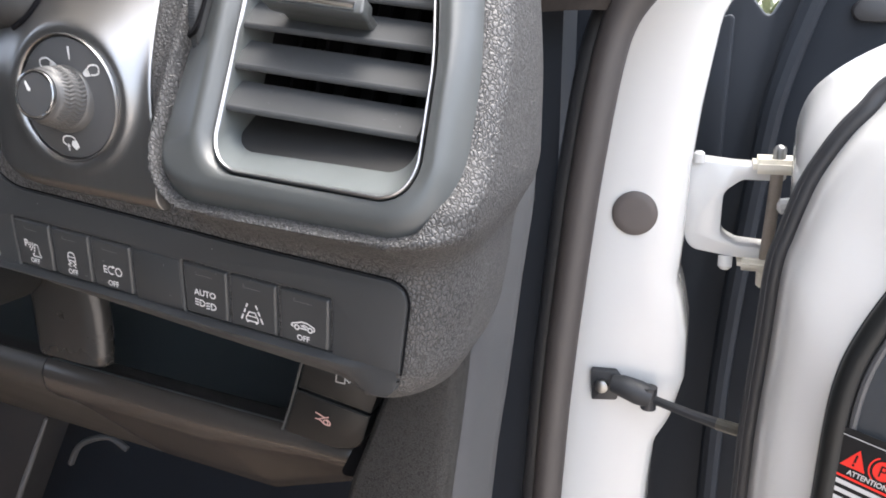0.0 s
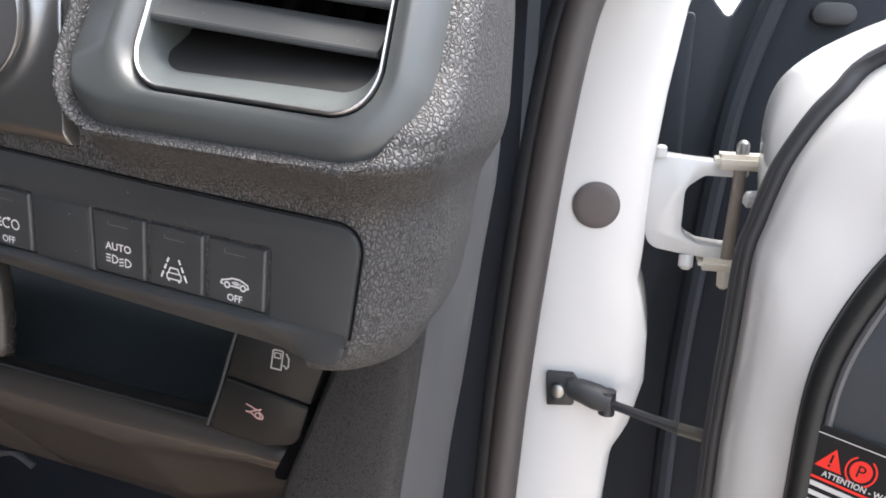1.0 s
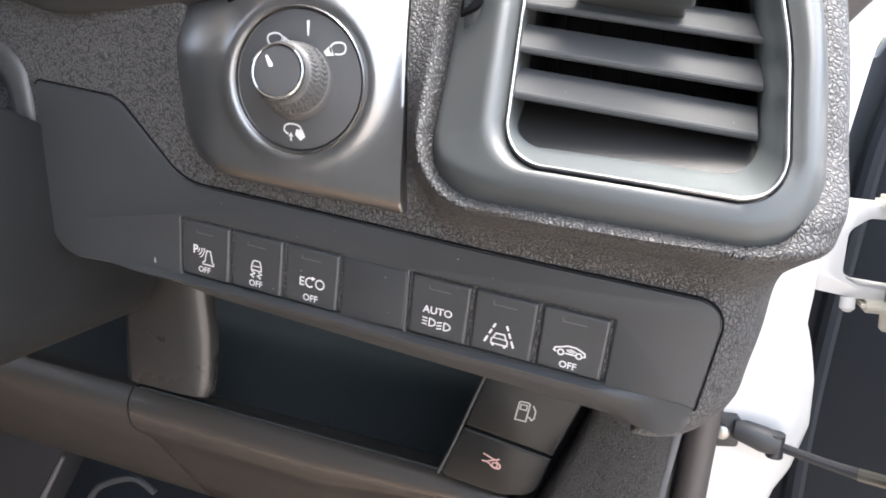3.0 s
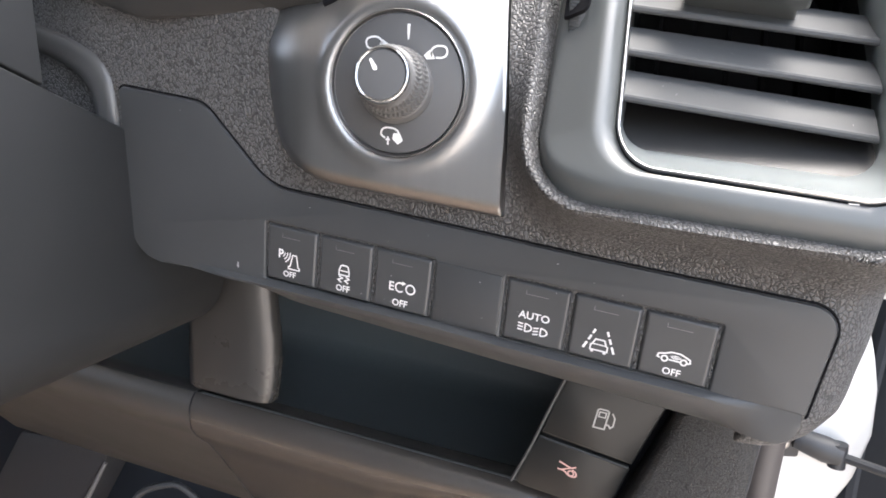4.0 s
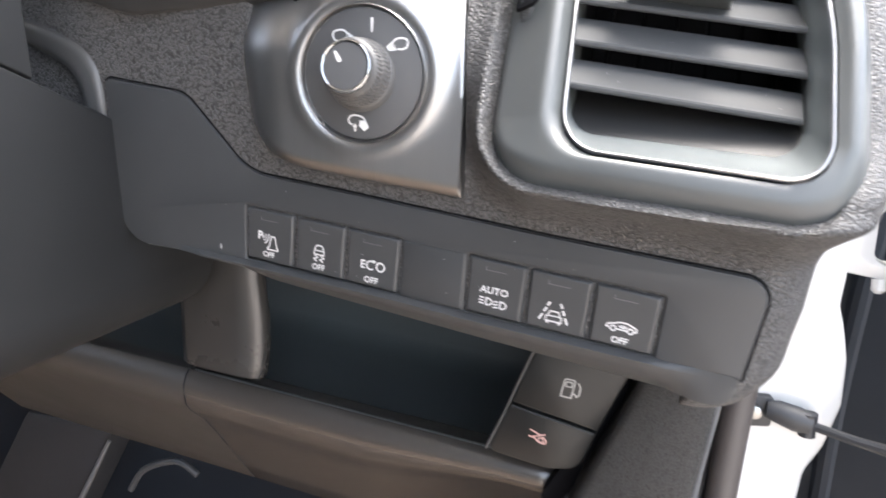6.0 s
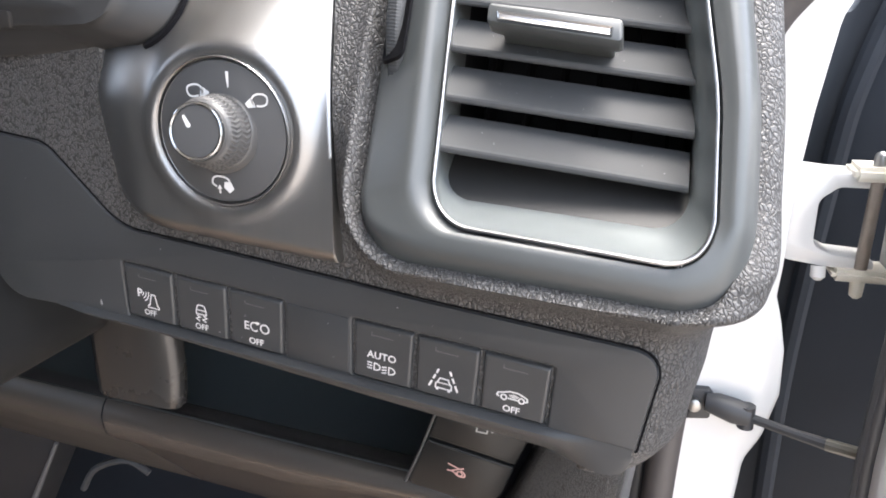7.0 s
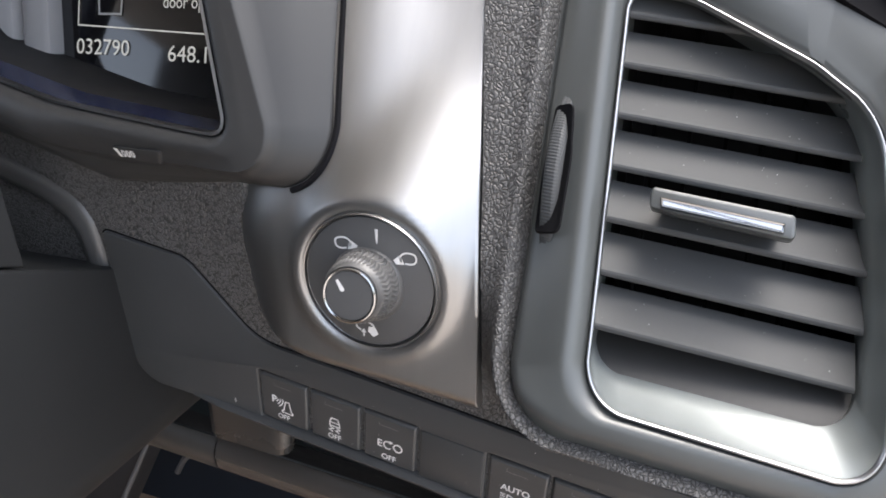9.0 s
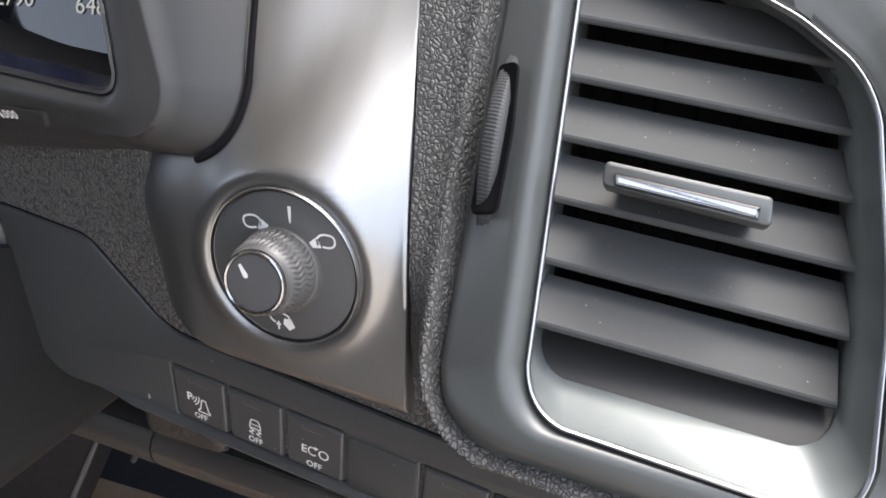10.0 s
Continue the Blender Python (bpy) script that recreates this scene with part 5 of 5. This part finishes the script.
# ---- the open door ----
def build_door():
    door = tagged(thing("door_1", (0.15, 0.45, 0.4), "open white front door with a charcoal inner panel", "car door"), kind="structure")
    n = 60
    edge = curve([(0.30, 0.40, 1.20), (0.17, 0.465, 1.176), (0.106, 0.497, 1.1533), (0.0663, 0.50, 1.1305), (0.0512, 0.50, 1.1073), (0.0503, 0.50, 1.0671), (0.0540, 0.50, 1.0256), (0.0510, 0.50, 0.9429), (0.0495, 0.50, 0.8449), (0.052, 0.50, 0.60), (0.06, 0.5, 0.45)], n)
    seal = curve([(0.30, 0.355, 1.22), (0.16, 0.415, 1.162), (0.098, 0.45, 1.1325), (0.079, 0.45, 1.112), (0.0688, 0.45, 1.098), (0.0585, 0.45, 1.0775), (0.0533, 0.45, 1.061), (0.0492, 0.45, 1.044), (0.0450, 0.45, 1.0243), (0.0434, 0.45, 0.980), (0.0410, 0.45, 0.92), (0.0408, 0.45, 0.8741), (0.041, 0.45, 0.60), (0.049, 0.45, 0.45)], n)
    rim = curve([(0.32, 0.275, 1.13), (0.20, 0.34, 1.10), (0.145, 0.371, 1.082), (0.1150, 0.388, 1.0620), (0.0985, 0.398, 1.0430), (0.0820, 0.40, 1.0094), (0.0725, 0.40, 0.9725), (0.0705, 0.40, 0.909), (0.0705, 0.40, 0.86), (0.072, 0.40, 0.60), (0.08, 0.4, 0.45)], n)
    E, S, T = ([Vector(p) for p in q] for q in (edge, seal, rim))
    loops = []
    for e, s, t in zip(E, S, T):
        out = Vector((-0.5, -0.87, 0))
        loops.append([e + Vector((0.06, 0.05, 0)), e + Vector((0.004, 0.012, 0)), e, lerp(e, s, 0.5) + out * 0.003, lerp(e, s, 0.95), s, lerp(s, t, 0.06) + Vector((0, -0.008, 0)), lerp(s, t, 0.13) + Vector((0, -0.018, 0)), lerp(s, t, 0.3) + Vector((0, -0.0175, 0)), lerp(s, t, 0.55) + Vector((0, -0.0115, 0)), lerp(s, t, 0.8) + Vector((0, -0.005, 0)), t + out * 0.001, t - out * 0.01])
    part("shell", loft(loops, closed=False), WHITE, door, "white painted door shell", sharp=60)
    out = Vector((-0.5, -0.87, 0))
    part("door_weatherstrip", tube([s + out * 0.003 for s in S], 0.0056, 12), RUBBER_DARK, door, "black rubber weatherstrip")
    part("weatherstrip_lip", tube([s + out * 0.005 + Vector((-0.003, 0, -0.001)) for s in S], 0.0028, 8), RUBBER_DARK, door)
    part("panel_edge", tube([t + out * 0.001 + Vector((0.0062, -0.0036, -0.001)) for t in T], 0.0062, 12), HANDLE, door)
    part("panel_bead", tube([t + out * 0.002 + Vector((0.0128, -0.0074, -0.002)) for t in T], 0.0022, 8), KICK, door, "grey bead along the panel")
    panel = []
    for t in T:
        row = [t]
        for d in (0.004, 0.02, 0.1, 0.4, 0.8):
            row.append(Vector((t.x + 0.87 * d, t.y - 0.5 * d, t.z)) + out * 0.002)
        panel.append(row)
    part("inner_panel", loft(panel, closed=False), DOOR_TRIM, door, "charcoal inner door panel", sharp=60)
    part("latch_buffer", tube([(0.058, 0.468, 1.0270), (0.050, 0.460, 1.0265), (0.046, 0.456, 1.0262)], [0.0062, 0.0060, 0.003], 12), WHITE, door)
    part("edge_stop", tube([(0.055, 0.50, 1.048), (0.046, 0.50, 1.047), (0.044, 0.5, 1.047)], [0.0055, 0.005, 0.002], 10), WHITE, door)


build_door()


def build_sticker():
    st = thing("warning_sticker", (0.1, 0.382, 0.92), "black warning sticker with red signs on the door panel", "sticker")
    u = Vector((0.87, -0.5, -0.05)).normalized()
    o = Vector((0.0905, 0.3878, 0.9370)) + Vector((-0.5, -0.87, 0)) * 0.0032

    def to(a, b, w=0.0):
        return o + u * (a * 0.00085 - 0.0018) + Vector((0.15, -0.08, 1)) * b * 0.001 + Vector((-0.5, -0.87, 0)) * w

    bm = loft([[to(a, b, w) for a, b in ((-16, 18), (110, 18), (110, -45), (-16, -45))] for w in (0.0002, -0.0003)], True, True)
    part("backing", bm, BLACK, st)
    ink = bmesh.new()
    stroke(ink, [(-13.5, 14), (110, 14)], 0.5, lambda a, b: to(a, b, 0.0004))
    letters(ink, "ATTENTION - WARNING", 19.5, -6.0, 3.0, lambda a, b: to(a, b, 0.0004), 0.95, bold=0.1)
    for k in range(3):
        stroke(ink, [(-11, -13 - 5 * k), (60 - 9 * k, -13 - 5 * k)], 2.6, lambda a, b: to(a, b, 0.0004))
    part("lettering", ink, INK, st, "white lettering")
    red = bmesh.new()
    fill(red, [(-9.5, -3.2), (5.0, -3.2), (-1.4, 8.5)], lambda a, b: to(a, b, 0.0004))
    part("warning_triangle", red, RED, st, "red warning triangle")
    red = bmesh.new()
    fill(red, arc(13.5, 2.2, 5.6, 5.6, 0, 345, 23), lambda a, b: to(a, b, 0.0004))
    stroke(red, arc(13.5, 2.2, 7.6, 7.6, 120, 240, 10), 0.9, lambda a, b: to(a, b, 0.0004))
    stroke(red, arc(13.5, 2.2, 7.6, 7.6, -60, 60, 10), 0.9, lambda a, b: to(a, b, 0.0004))
    part("brake_sign", red, RED, st, "red circled sign")
    red = bmesh.new()
    stroke(red, [(-15, -9.3), (60, -9.3)], 1.4, lambda a, b: to(a, b, 0.0005))
    part("red_line", red, RED, st, "red line")
    dark = bmesh.new()
    stroke(dark, [(-1.9, 5.2), (-2.0, 0.6)], 1.2, lambda a, b: to(a, b, 0.0006))
    stroke(dark, [(-2.2, -0.4), (-2.2, -1.6)], 1.2, lambda a, b: to(a, b, 0.0006))
    letters(dark, "P", 13.5, 2.2, 6.5, lambda a, b: to(a, b, 0.0006))
    part("sign_marks", dark, BLACK, st)


build_sticker()


# ---- the ground, a hedge, and an unseen cabin added to shape the light ----
def build_surroundings():
    g = bmesh.new()
    fill(g, [(-900, -900), (900, -900), (900, 900), (-900, 900)], lambda a, b: Vector((a, b, 0)))
    single("ground", g, PAVING, "brown paved ground", "ground", "structure")
    car = thing("unseen_cabin", (-0.8, 0, 0.4), "unseen cream-lined cabin shell added to shade and reflect", "car cabin")
    # roof and walls are sized to block sky light from the left
    part("unseen_roof", box(-1.62, -0.14, -1.05, 0.42, 1.80, 1.86, 0.02), HEADLINER, car)
    part("floor_pan", box(-1.62, -0.2, -1.05, 0.28, 0.38, 0.45), BOUNCE_FLOOR, car, "brown floor added for warm bounce")
    part("footwell", box(-1.62, -0.2, 0.285, 1.0, 0.38, 0.46), BOUNCE_FLOOR, car, "brown footwell floor added for warm bounce")
    part("bulkhead", box(-1.62, -0.05, 0.70, 0.78, 0.38, 1.2), LINER, car)
    part("unseen_side_wall", box(-1.66, -1.62, -1.1, 1.0, 0.38, 1.45), SKIN_FINE, car)
    part("unseen_rear_wall", box(-1.62, -0.12, -1.1, -1.05, 0.38, 1.82), SKIN_FINE, car)
    # seat out of view, its grey chosen for what the plate reflects
    seat = thing("unseen_seat", (-0.45, -0.6, 0.45), "unseen grey cloth seat with a tall backrest, added for reflections", "car seat")
    cloth = mat("seat cloth", (0.13, 0.125, 0.12), 0.9, var=0.2, vscale=60, grain=0.0004, gscale=900)
    part("cushion", box(-0.72, -0.2, -0.75, -0.2, 0.5, 0.76, 0.05), cloth, seat)
    part("backrest", box(-0.72, -0.2, -0.98, -0.78, 0.7, 1.42, 0.05), cloth, seat)
    part("seat_base", box(-0.68, -0.24, -0.7, -0.25, 0.45, 0.5, 0.01), BLACK, seat)
    # hedge beyond the wing
    hedge = bmesh.new()
    rnd = random.Random(3)
    for _ in range(9000):
        c = Vector((rnd.uniform(-1.5, 4.5), 6 + rnd.uniform(-0.5, 0.5), rnd.uniform(0.0, 1.6)))
        a, b = (Vector((rnd.gauss(0, 1), rnd.gauss(0, 1), rnd.gauss(0, 1))).normalized() * 0.06 for _ in range(2))
        hedge.faces.new([hedge.verts.new(c + q) for q in (a, b, -a, -b * 0.6)])
    single("hedge", hedge, HEDGE, "clipped green hedge beyond the car", "hedge", "stuff")


build_surroundings()
